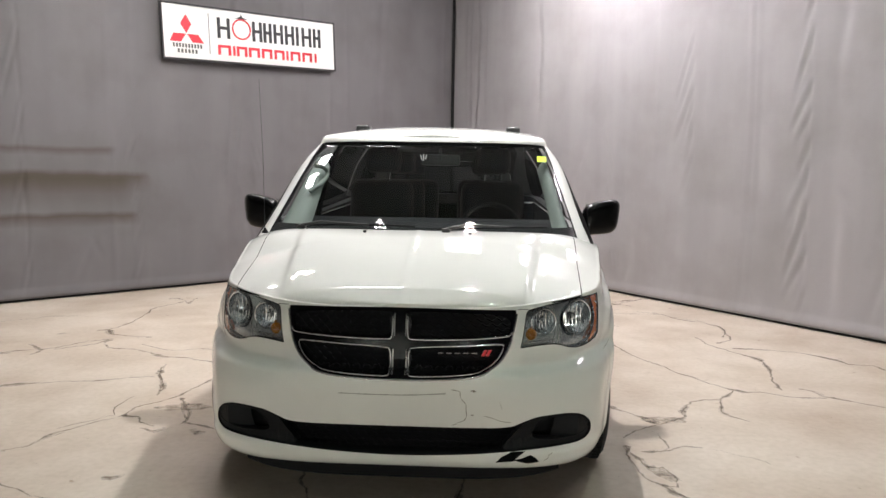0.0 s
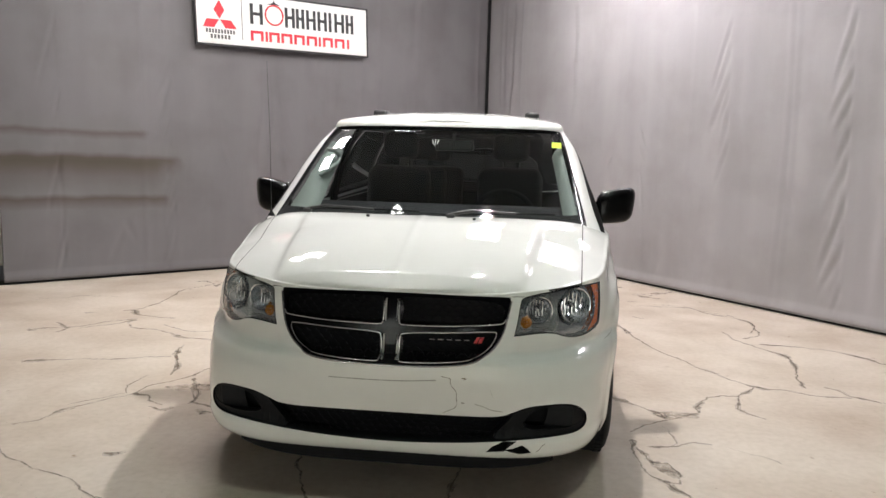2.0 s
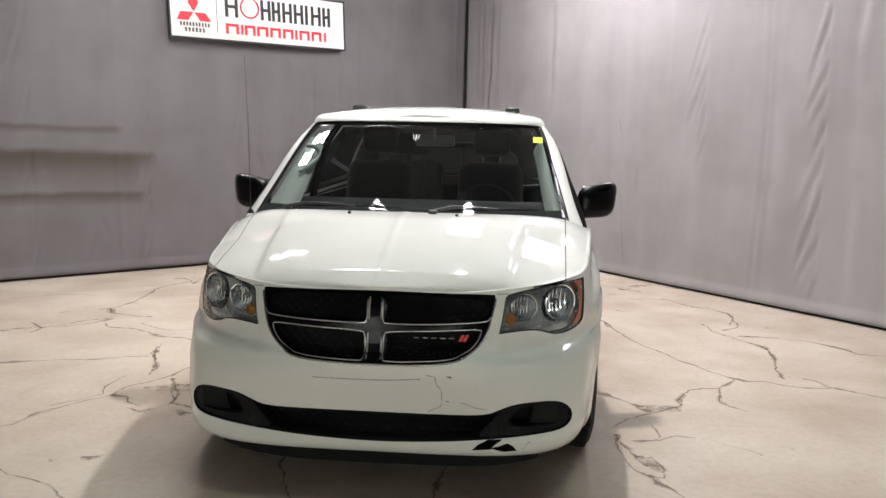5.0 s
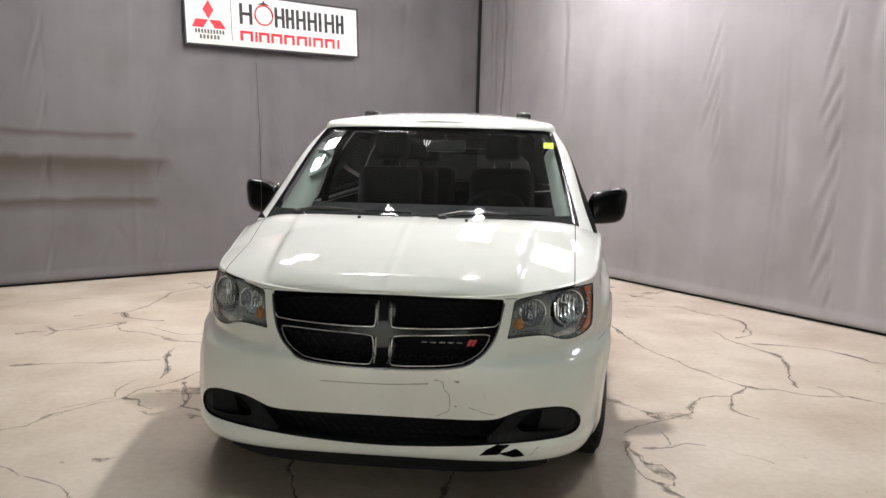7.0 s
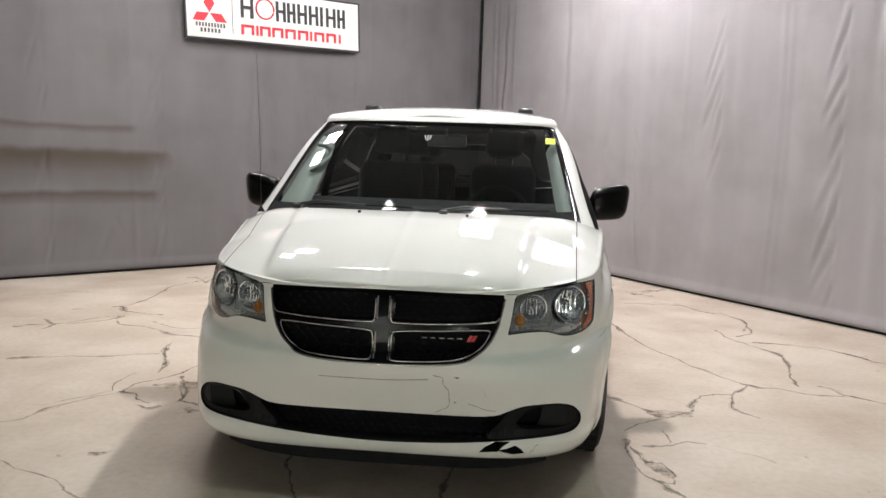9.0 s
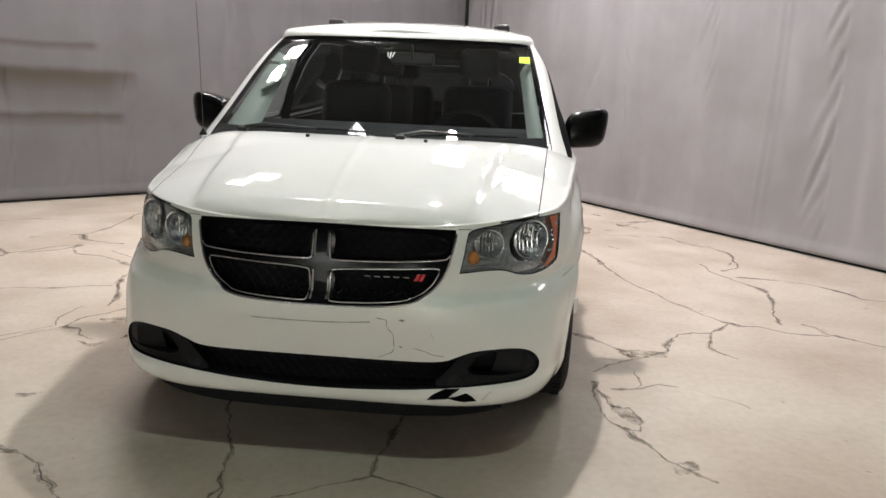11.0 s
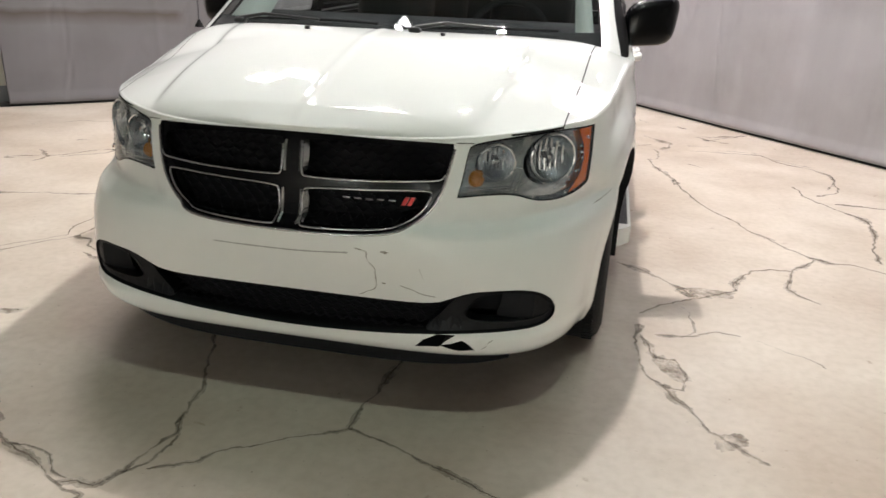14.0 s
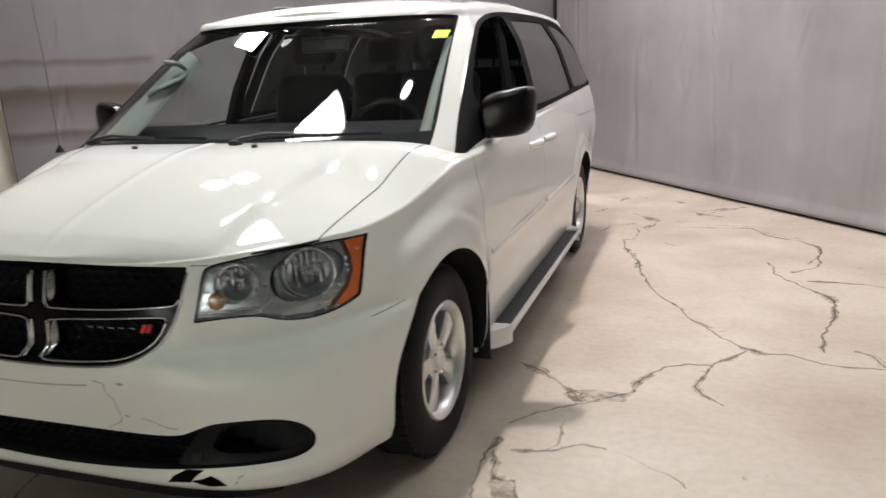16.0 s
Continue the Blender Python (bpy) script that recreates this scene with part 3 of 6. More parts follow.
def skin(shape, zb, zt, r, crown, rows, nf=84, ns=120, nb=26, across=36, inset=0.0, press=None, power=2.5):
    """A closed body: walls that follow the plan outline from zb up to zt, a rounded rim, a crowned top."""
    n = nf + ns + nb
    ref = shape.ring(np.full(n, zt.ref), nf, ns, nb)[1]
    bot, top, rad = zb(ref), zt(ref), r(ref)
    layers = []
    for w in np.linspace(0, 1, rows):
        z = bot + (top - rad - bot) * w
        x, y = shape.ring(z, nf, ns, nb, inset)
        layers.append((x, y, z))
    for a in np.linspace(0, math.pi / 2, 8)[1:]:
        z = top - rad + rad * math.sin(a)
        x, y = shape.ring(top - rad, nf, ns, nb, inset)
        x2, y2 = shape.ring(top - rad, nf, ns, nb, inset + 0.05)
        d = rad * (1 - math.cos(a)) / 0.05
        layers.append((np.maximum(0, x + (x2 - x) * d), y + (y2 - y) * d, z))
    if press:
        layers = [(*press(x, y, z), z) for x, y, z in layers]
    ring = 2 * n - 2
    verts, faces = [], []
    for x, y, z in layers:
        verts += [(x[i], y[i], z[i]) for i in range(n)] + [(-x[i], y[i], z[i]) for i in range(n - 2, 0, -1)]
    for j in range(len(layers) - 1):
        for i in range(ring):
            k = (i + 1) % ring
            faces.append((j * ring + i, j * ring + k, (j + 1) * ring + k, (j + 1) * ring + i))

    def cap(layer, height, flip):
        x, y, z = layer
        start = len(verts)
        t = np.linspace(-1, 1, across + 1)
        for i in range(n):
            for q in t:
                verts.append((q * x[i], y[i], height(q, x[i], y[i], z[i])))
        for i in range(n - 1):
            for q in range(across):
                a = start + i * (across + 1) + q
                f = (a, a + 1, a + across + 2, a + across + 1)
                faces.append(f[::-1] if flip else f)
    cap(layers[-1], lambda q, x, y, z: z + (float(crown(y)) - z) * (1 - abs(q) ** (power(y) if callable(power) else power)) + ridge(q * x, y) * (1 - abs(q) ** 6), False)
    cap(layers[0], lambda q, x, y, z: z, True)
    bm = bmesh.new()
    vs = [bm.verts.new(v) for v in verts]
    for f in faces:
        try:
            bm.faces.new([vs[i] for i in f])
        except ValueError:
            pass
    bmesh.ops.remove_doubles(bm, verts=bm.verts, dist=2e-5)
    bmesh.ops.dissolve_degenerate(bm, edges=bm.edges, dist=1e-6)
    bmesh.ops.recalc_face_normals(bm, faces=bm.faces)
    for f in bm.faces:
        f.smooth = True
    me = bpy.data.meshes.new("skin")
    bm.to_mesh(me)
    bm.free()
    return me


def ridge(x, y):
    """The raised middle of the bonnet."""
    if y > 1.2:
        return 0.0
    edge = 0.497 + 0.125 * y
    t = (edge - abs(x)) / 0.016
    k = 1 / (1 + math.exp(-max(-30, min(30, t * 2))))
    crest = 0.0035 * math.exp(-(x / 0.018) ** 2)
    return (0.022 * k * min(1.0, max(0.0, (1.0 - y) / 0.3)) + crest) * min(1.0, max(0.0, (y - 0.01) / 0.12))


def curve(xs, ys, ref=None):
    f = pchip(xs, ys)
    if ref is None:
        return f

    def g(q):
        return f(q)
    g.ref = ref
    return g


def const(v):
    return lambda q: np.full(np.shape(q), float(v))


LOWER = Shape(
    y0=curve((0.20, 0.235, 0.26, 0.295, 0.33, 0.42, 0.50, 0.56, 0.605, 0.620, 0.634, 0.67, 0.73, 0.80, 0.86, 1.1), (0.05, 0.005, -0.012, -0.015, 0.0, -0.012, -0.03, -0.039, -0.039, -0.028, -0.004, 0.004, 0.01, 0.022, 0.04, 0.2)),
    w=curve((0.20, 0.30, 0.45, 0.58, 0.66, 0.80, 0.95, 1.08, 1.2), (0.93, 0.965, 0.977, 0.992, 0.995, 0.997, 0.984, 0.952, 0.92)),
    l=curve((0.2, 0.4, 0.6, 0.75, 0.9, 1.2), (0.72, 0.72, 0.74, 0.78, 0.80, 0.80)),
    n=curve((0.2, 0.35, 0.5, 0.65, 0.8, 1.2), (4.2, 4.5, 3.7, 2.85, 2.66, 2.6)),
    y1=curve((0.2, 0.6, 1.2), (5.03, 5.08, 5.02)), lr=0.35, nr=3.2)
LOWER.narrow = 0.105


ztop = curve((0.0, 0.06, 0.15, 0.30, 0.45, 0.65, 0.85, 1.0, 1.15, 1.35, 2.0, 3.0, 4.9), (0.868, 0.872, 0.886, 0.902, 0.914, 0.946, 1.000, 1.031, 1.037, 1.052, 1.078, 1.12, 1.175), 0.86)


def flare(x, y, z):
    """Wheel-arch lips and the pressed line of the doors."""
    out = x.copy()
    for cy in (WHEEL_Y, WHEEL_Y + BASE):
        d = np.hypot(y - cy, z - WHEEL_Z)
        fade = np.clip((y - cy + 0.52) / 0.2, 0, 1) * np.clip((cy + 0.46 - y) / 0.12, 0, 1)
        blister = 0.012 / (1 + np.exp((d - 0.525) / 0.008)) * fade + 0.010 * np.exp(-((d - 0.42) / 0.03) ** 2)
        out += np.where(x > 0.6, blister, 0)
    groove = ztop(y) - 0.085
    out -= np.where(x > 0.6, 0.008 * np.exp(-((z - groove) / 0.035) ** 2) * np.clip((y - 0.5) / 0.2, 0, 1) * np.clip((1.6 - y) / 0.3, 0, 1), 0)
    side = np.clip((1.15 - y) / 0.3, 0, 1) * np.clip((y - 0.1) / 0.4, 0, 1)
    out -= np.where(x > 0.6, 0.012 * side * np.exp(-((z - 0.86) / 0.13) ** 2), 0)
    lean = np.clip((z - ztop(y) + 0.16) / 0.16, 0, 1) * np.clip((y - 0.42) / 0.3, 0, 1) * np.clip((1.25 - y) / 0.35, 0, 1)
    out -= np.where(x > 0.6, 0.036 * lean, 0)
    doors = np.clip((y - 1.2) / 0.15, 0, 1) * np.clip((3.45 - y) / 0.15, 0, 1)
    out -= np.where(x > 0.6, 0.045 * np.clip((y - 4.2) / 0.35, 0, 1) * np.clip((0.95 - z) / 0.3, 0, 1), 0)
    out -= np.where(x > 0.6, 0.008 * doors * np.exp(-((z - 0.50) / 0.09) ** 2), 0)
    # the shelf pressed into the bumper under each headlight
    line = 0.622 + 0.03 * np.clip((x - 0.6) / 0.3, 0, 1)
    up = z - line
    shelf = 0.042 / (1 + np.exp(-np.clip(up / 0.005, -40, 40))) * np.exp(-np.clip(up, 0, 1) / 0.055) * np.clip((x - 0.42) / 0.08, 0, 1) * np.clip((0.62 - y) / 0.15, 0, 1)
    return out - 0.6 * shelf, y + 0.8 * shelf


zbot = curve((0.0, 0.5, 0.9, 1.4, 3.6, 4.9), (0.225, 0.225, 0.235, 0.235, 0.235, 0.26))
rim = curve((0.0, 0.15, 0.3, 0.5, 0.85, 1.05, 1.25, 5.0), (0.007, 0.008, 0.010, 0.013, 0.014, 0.016, 0.018, 0.022))
bonnet = curve((0.03, 0.1, 0.2, 0.4, 0.6, 0.8, 0.95, 1.15, 1.4, 5.0), (0.868, 0.90, 0.94, 1.005, 1.057, 1.097, 1.113, 1.115, 1.10, 1.13))
lower = skin(LOWER, zbot, ztop, rim, bonnet, 74, press=flare, power=lambda y: 2.9 + 5.0 * min(1, max(0, (y - 0.68) / 0.28)) ** 1.3, across=190)
lower.materials.append(PAINT)
lower_normal = normal_source(lower)


def mirrored(outline):
    return [(-a, b) for a, b in outline][::-1]


# outlines seen from the front (x, z)
GRILLE = chaikin([(0.3, 0.605), (0.385, 0.64), (0.436, 0.71), (0.456, 0.8), (0.467, 0.856), (0.457, 0.862), (0.0, 0.872), (-0.457, 0.862), (-0.467, 0.856), (-0.456, 0.8), (-0.436, 0.71), (-0.385, 0.64), (-0.3, 0.605), (0.0, 0.593)], 2)
LAMP_OUT = chaikin([(0.484, 0.7085), (0.483, 0.711), (0.494, 0.76), (0.503, 0.835), (0.509, 0.857), (0.56, 0.869), (0.66, 0.882), (0.75, 0.889), (0.838, 0.8885), (0.845, 0.888), (0.8455, 0.882), (0.847, 0.80), (0.8435, 0.722), (0.838, 0.712), (0.805, 0.691), (0.76, 0.682), (0.715, 0.685), (0.68, 0.695), (0.645, 0.711), (0.60, 0.7155), (0.54, 0.713), (0.490, 0.708)], 2)
INTAKE_HALF = [(0.0, 0.398), (0.25, 0.398), (0.44, 0.400), (0.495, 0.424), (0.55, 0.446), (0.61, 0.452), (0.69, 0.453), (0.75, 0.436), (0.787, 0.396), (0.789, 0.350), (0.755, 0.324), (0.66, 0.320), (0.50, 0.309), (0.25, 0.288), (0.0, 0.278)]
INTAKE = chaikin(INTAKE_HALF + [(-a, b) for a, b in INTAKE_HALF[-2:0:-1]], 2)
TORN = [(0.39, 0.258), (0.415, 0.284), (0.455, 0.305), (0.51, 0.306), (0.485, 0.288), (0.462, 0.264), (0.43, 0.262)]
TORN_B = [(0.462, 0.270), (0.497, 0.277), (0.53, 0.291), (0.55, 0.279), (0.568, 0.258), (0.52, 0.252), (0.49, 0.260)]
CABIN = [(-0.80, 1.18), (-0.55, 1.03), (0.0, 0.95), (0.55, 1.03), (0.80, 1.18), (0.86, 1.5), (0.86, 4.6), (-0.86, 4.6), (-0.86, 1.5)]


def well(y, side):
    pts = [(y + 0.405 * math.cos(a), WHEEL_Z + 0.405 * math.sin(a)) for a in np.linspace(0, 2 * math.pi, 57)[:-1]]
    return prism(pts, "x", 0.60 * side, 1.2 * side, MATTBLACK)


cutters = [well(y, s) for y in (WHEEL_Y, WHEEL_Y + BASE) for s in (1, -1)]
cutters += [prism(GRILLE, "y", -0.3, 0.19, MATTBLACK), prism(INTAKE, "y", -0.3, 0.22, MATTBLACK), prism(TORN, "y", -0.3, 0.12, MATTBLACK), prism(TORN_B, "y", -0.3, 0.12, MATTBLACK)]
lamp_cut = prism(LAMP_OUT, "y", -0.1, 0.62, DARKCHROME)
lamp_cut_r = prism(mirrored(LAMP_OUT), "y", -0.1, 0.62, DARKCHROME)
cutters += [lamp_cut, lamp_cut_r, prism(CABIN, "z", 0.55, 2.0, DASH)]
body = boolean(lower, cutters)

# split the skin into panels
bm = bmesh.new()
bm.from_mesh(body)
names = [m.name for m in body.materials]
PAINT_I = names.index(PAINT.name)


def split(co, no, where):
    fs = [f for f in bm.faces if f.material_index == PAINT_I and where(f.calc_center_median())]
    geom = set(fs)
    for f in fs:
        geom.update(f.edges)
        geom.update(f.verts)
    bmesh.ops.bisect_plane(bm, geom=list(geom), dist=1e-5, plane_co=co, plane_no=no)


for s in (1, -1):
    split((0.755 * s, 0.30, 0.9), (0.90 * s, -0.063, 0), lambda c: c.y < 1.3 and c.z > 0.8 and c.x * s > 0.4)
    split((0.95 * s, 0.35, 0.668), (0, 0.16, 1.0), lambda c: c.y < 1.0 and c.z < 0.8 and c.x * s > 0.7)
for y in (1.20, 2.46, 3.66, 4.96):
    split((0, y, 0), (0, 1, 0), lambda c: abs(c.y - y) < 0.2 and c.z > 0.2)


def panel_of(f):
    c = f.calc_center_median()
    if f.material_index != PAINT_I:
        n = names[f.material_index]
        side = "_l" if c.x > 0 else "_r"
        if n == MATTBLACK.name:
            if abs(c.x) > 0.595 and c.y > 0.40:
                return ("wheel_housing" if c.y < 2 else "rear_wheel_housing") + side
            return "grille_pocket" if c.z > 0.5 else "intake_pocket"
        return "cabin_floor" if n == DASH.name else "lamp_housing" + side
    if f.normal.z < -0.8 and c.z < 0.3:
        return "underbody"
    line = 0.755 + 0.063 / 0.90 * (c.y - 0.30)
    if c.y < 1.25 and c.z > 0.84 and abs(c.x) < line and f.normal.z > 0.25:
        return "hood"
    if c.y < 0.80 and (abs(c.x) < 0.62 or c.z < 0.668 - 0.16 * (c.y - 0.35)):
        return "front_bumper"
    side = "_l" if c.x > 0 else "_r"
    for y, n in ((1.20, "fender"), (2.46, "front_door"), (3.66, "sliding_door"), (4.96, "quarter_panel")):
        if c.y < y:
            return n + side
    return "tailgate"


layer = bm.faces.layers.int.new("panel")
kinds = []
for f in bm.faces:
    k = panel_of(f)
    if k not in kinds:
        kinds.append(k)
    f[layer] = kinds.index(k)
gaps = bm.copy()
bm.to_mesh(body)
bm.free()
panels = {}
for k in kinds:
    b2 = bmesh.new()
    b2.from_mesh(body)
    lay = b2.faces.layers.int["panel"]
    bmesh.ops.delete(b2, geom=[f for f in b2.faces if f[lay] != kinds.index(k)], context="FACES")
    for f in b2.faces:
        f.smooth, f.material_index = True, 0
    me = bpy.data.meshes.new(k)
    b2.to_mesh(me)
    b2.free()
    title = k.removesuffix("_l").removesuffix("_r")
    dark = {"wheel_housing": MATTBLACK, "rear_wheel_housing": MATTBLACK, "grille_pocket": MATTBLACK, "intake_pocket": MATTBLACK, "underbody": MATTBLACK, "cabin_floor": DASH, "lamp_housing": SILVER}
    me.materials.clear()
    me.materials.append(dark.get(title, PAINT))
    if title not in dark:
        me.normals_split_custom_set_from_vertices([lower_normal(v.co) for v in me.vertices])
    panels[k] = part(title, me, None, van)
tagged(panels["front_bumper"], "white bumper with cracks, scuffs and a torn lower lip")

# dark joints between the panels
lay = gaps.faces.layers.int["panel"]
show = {"hood", "front_bumper", "fender_l", "fender_r", "front_door_l", "front_door_r", "sliding_door_l", "sliding_door_r", "quarter_panel_l", "quarter_panel_r"}


def joint(e):
    if len(e.link_faces) != 2:
        return False
    a, b = (kinds[f[lay]] for f in e.link_faces)
    if a == b or not {a, b} <= show:
        return False
    c = (e.verts[0].co + e.verts[1].co) / 2
    if "front_bumper" in (a, b) and c.z < 0.75:
        return False
    return {a, b} != {"hood", "front_bumper"}


joints = {}
for e in gaps.edges:
    if joint(e) and e.calc_length() > 1e-5:
        key = tuple(sorted(kinds[f[lay]] for f in e.link_faces)) + (e.verts[0].co.x > 0,)
        joints.setdefault(key, []).append(e)
for key, edges in joints.items():
    width = 0.0013 if "front_door" in key[0] + key[1] else 0.0021
    left = set(edges)
    while left:
        # one run of touching edges is one joint
        run, todo = [], [left.pop()]
        while todo:
            e = todo.pop()
            run.append(e)
            for v in e.verts:
                for q in v.link_edges:
                    if q in left:
                        left.remove(q)
                        todo.append(q)
        if sum(e.calc_length() for e in run) < 0.03:
            continue
        ends = {}
        for e in run:
            d = e.verts[1].co - e.verts[0].co
            for v in e.verts:
                s = d.normalized().cross(lower_normal(v.co))
                if v in ends and ends[v].dot(s) < 0:
                    s = -s
                ends[v] = ends.get(v, Vector()) + s
        index, gverts, gfaces = {}, [], []
        for v, s in ends.items():
            index[v] = len(gverts)
            base_at, s = v.co + lower_normal(v.co) * 0.0008, s.normalized() * width
            gverts += [base_at + s, base_at - s]
        for e in run:
            p, q = index[e.verts[0]], index[e.verts[1]]
            straight = (gverts[p] - gverts[p + 1]).dot(gverts[q] - gverts[q + 1]) > 0
            gfaces.append((p, p + 1, q + 1, q) if straight else (p, p + 1, q, q + 1))
        part("panel_joint", mesh_of("panel_joint", gverts, gfaces), GAP, van, "dark shut line between panels")
gaps.free()

# ---- cabin: roof, pillars, glass ----
UPPER = Shape(
    y0=curve((0.95, 1.115, 1.30, 1.52, 1.62, 1.75), (0.605, 0.885, 1.203, 1.595, 1.779, 2.04)),
    w=curve((0.95, 1.10, 1.30, 1.50, 1.58, 1.66, 1.8), (0.955, 0.932, 0.872, 0.800, 0.752, 0.705, 0.65)),
    l=curve((0.95, 1.10, 1.4, 1.62, 1.75), (0.52, 0.52, 0.36, 0.24, 0.20)),
    n=curve((0.95, 1.1, 1.62, 1.75), (2.25, 2.25, 2.5, 2.6)),
    y1=curve((0.95, 1.2, 1.75), (5.02, 4.98, 4.72)), lr=0.30, nr=3.0)
utop = curve((1.5, 1.8, 2.1, 2.4, 3.2, 4.2, 4.9), (1.625, 1.640, 1.676, 1.705, 1.735, 1.735, 1.70), 1.60)
ubot = const(1.0)
urim = curve((1.5, 1.9, 2.4), (0.045, 0.05, 0.08))
roofline = curve((1.7, 1.82, 2.0, 2.5, 3.2, 4.2, 4.9), (1.640, 1.660, 1.702, 1.75, 1.775, 1.77, 1.73))
upper = skin(UPPER, ubot, utop, urim, roofline, 40, nf=60, ns=80, nb=20, across=24, press=lambda x, y, z: (x * (1 + 0.032 * np.clip((y - 2.0) / 2.2, 0, 1)), y))
upper.materials.append(PAINT)
upper_normal = normal_source(upper)
itop = curve((1.5, 1.8, 2.1, 2.4, 3.2, 4.2, 4.9), (1.575, 1.590, 1.626, 1.655, 1.685, 1.685, 1.65), 1.60)
iroof = curve((1.7, 1.82, 2.0, 2.5, 3.2, 4.2, 4.9), (1.590, 1.610, 1.652, 1.70, 1.725, 1.72, 1.68))
cavity = skin(UPPER, const(0.96), itop, const(0.06), iroof, 24, nf=40, ns=50, nb=14, across=14, inset=0.05)
cavity.materials.append(TRIM)
SCREEN_HALF = [(0.3, 1.608), (0.60, 1.606), (0.705, 1.602), (0.717, 1.592), (0.752, 1.45), (0.786, 1.30), (0.838, 1.07), (0.825, 1.02)]
SCREEN = chaikin([(-x, z) for x, z in SCREEN_HALF[::-1]] + SCREEN_HALF, 2)
DLO = chaikin([(1.085, 1.02), (1.095, 1.025), (1.13, 1.05), (1.295, 1.165), (1.475, 1.285), (1.67, 1.418), (1.85, 1.520), (2.09, 1.592), (2.43, 1.645), (2.87, 1.670), (3.6, 1.690), (4.2, 1.688), (4.5, 1.66), (4.74, 1.52), (4.86, 1.24), (4.84, 1.205), (4.4, 1.19), (2.7, 1.122), (1.7, 1.085), (1.35, 1.066), (1.16, 1.035)], 2)
PANES = [
    ("front_side_window", [(1.52, 1.095), (1.50, 1.22), (1.51, 1.270), (1.70, 1.408), (1.88, 1.503), (2.10, 1.572), (2.38, 1.616), (2.64, 1.634), (2.665, 1.61), (2.49, 1.135), (2.45, 1.122)], SIDEGLASS),
    ("sliding_door_window", [(2.62, 1.145), (2.63, 1.165), (2.79, 1.605), (2.83, 1.627), (3.78, 1.652), (3.82, 1.63), (3.82, 1.205), (3.79, 1.19)], TINTED),
    ("quarter_window", [(3.93, 1.20), (3.92, 1.23), (3.94, 1.63), (3.98, 1.65), (4.44, 1.635), (4.68, 1.50), (4.78, 1.26), (4.74, 1.222)], TINTED),
]
screen_cut = prism(SCREEN, "y", -0.2, 2.3, BLACK)
rear_cut = prism(chaikin([(-0.66, 1.22), (-0.6, 1.56), (0.6, 1.56), (0.66, 1.22)], 2), "y", 4.2, 5.6, BLACK)
dlo_cuts = [prism(DLO, "x", 0.5 * s, 1.3 * s, BLACK) for s in (1, -1)]
shell = boolean(upper, [cavity, screen_cut, rear_cut] + dlo_cuts)
shell_out = faces_of(shell, lambda f, n: n == PAINT.name and f.normal.z > -0.9, PAINT, source=upper_normal)
part("roof", shell_out, None, van, "white roof with slim pillars")
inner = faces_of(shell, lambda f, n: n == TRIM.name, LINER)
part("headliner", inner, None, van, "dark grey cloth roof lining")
frame_in = faces_of(shell, lambda f, n: n == BLACK.name, BLACK)
part("window_seal", frame_in, None, van)

screen = faces_of(boolean(upper, [screen_cut], "INTERSECT"), lambda f, n: n == PAINT.name, GLASS, -0.004, upper_normal)
windshield = part("windshield", screen, None, van, "clear windshield with a dark border")
windshield.visible_shadow = False
rear = faces_of(boolean(upper, [rear_cut], "INTERSECT"), lambda f, n: n == PAINT.name, TINTED, -0.004, upper_normal)
part("rear_window", rear, None, van)
top_band = faces_of(boolean(upper, [prism([(-0.705, 1.590), (-0.69, 1.64), (0.69, 1.64), (0.705, 1.590)], "y", -0.2, 2.3, BLACK)], "INTERSECT"), lambda f, n: n == PAINT.name and f.normal.y < 0 and f.calc_center_median().z < 1.622, MATTBLACK, -0.009, upper_normal)
part("shade_band", top_band, None, windshield, "dark shade band along the glass top")
foot_band = faces_of(boolean(upper, [prism([(-0.86, 1.0), (-0.835, 1.138), (0.835, 1.138), (0.86, 1.0)], "y", -0.2, 2.3, BLACK)], "INTERSECT"), lambda f, n: n == PAINT.name and f.normal.y < 0 and f.calc_center_median().y < 1.35, MATTBLACK, -0.008, upper_normal)
part("foot_band", foot_band, None, windshield, "black printed band along the glass foot")
border = edge_ribbon(screen, 0.015, 0.002, lambda e: len(e.link_faces) == 1 and e.verts[0].co.z > 1.1, upper_normal)
part("border", border, MATTBLACK, windshield, "black printed glass border")
for s, cut in zip((1, -1), dlo_cuts):
    cuts = [prism(chaikin(p, 2), "x", 0.5 * s, 1.3 * s, MATTBLACK) for _, p, _ in PANES]
    solid = boolean(upper, [cut], "INTERSECT")
    part("window_frame", faces_of(boolean(solid, cuts), lambda f, n: n == PAINT.name, FRAMEBLACK, 0.0015, upper_normal), None, van, "black pillars and window surround")
    for (title, _, m), c in zip(PANES, cuts):
        if title == "front_side_window" and s > 0:
            continue
        part(title, faces_of(boolean(upper, [c], "INTERSECT"), lambda f, n: n == PAINT.name, m, -0.005, upper_normal), None, van).visible_shadow = False

# ---- headlights ----


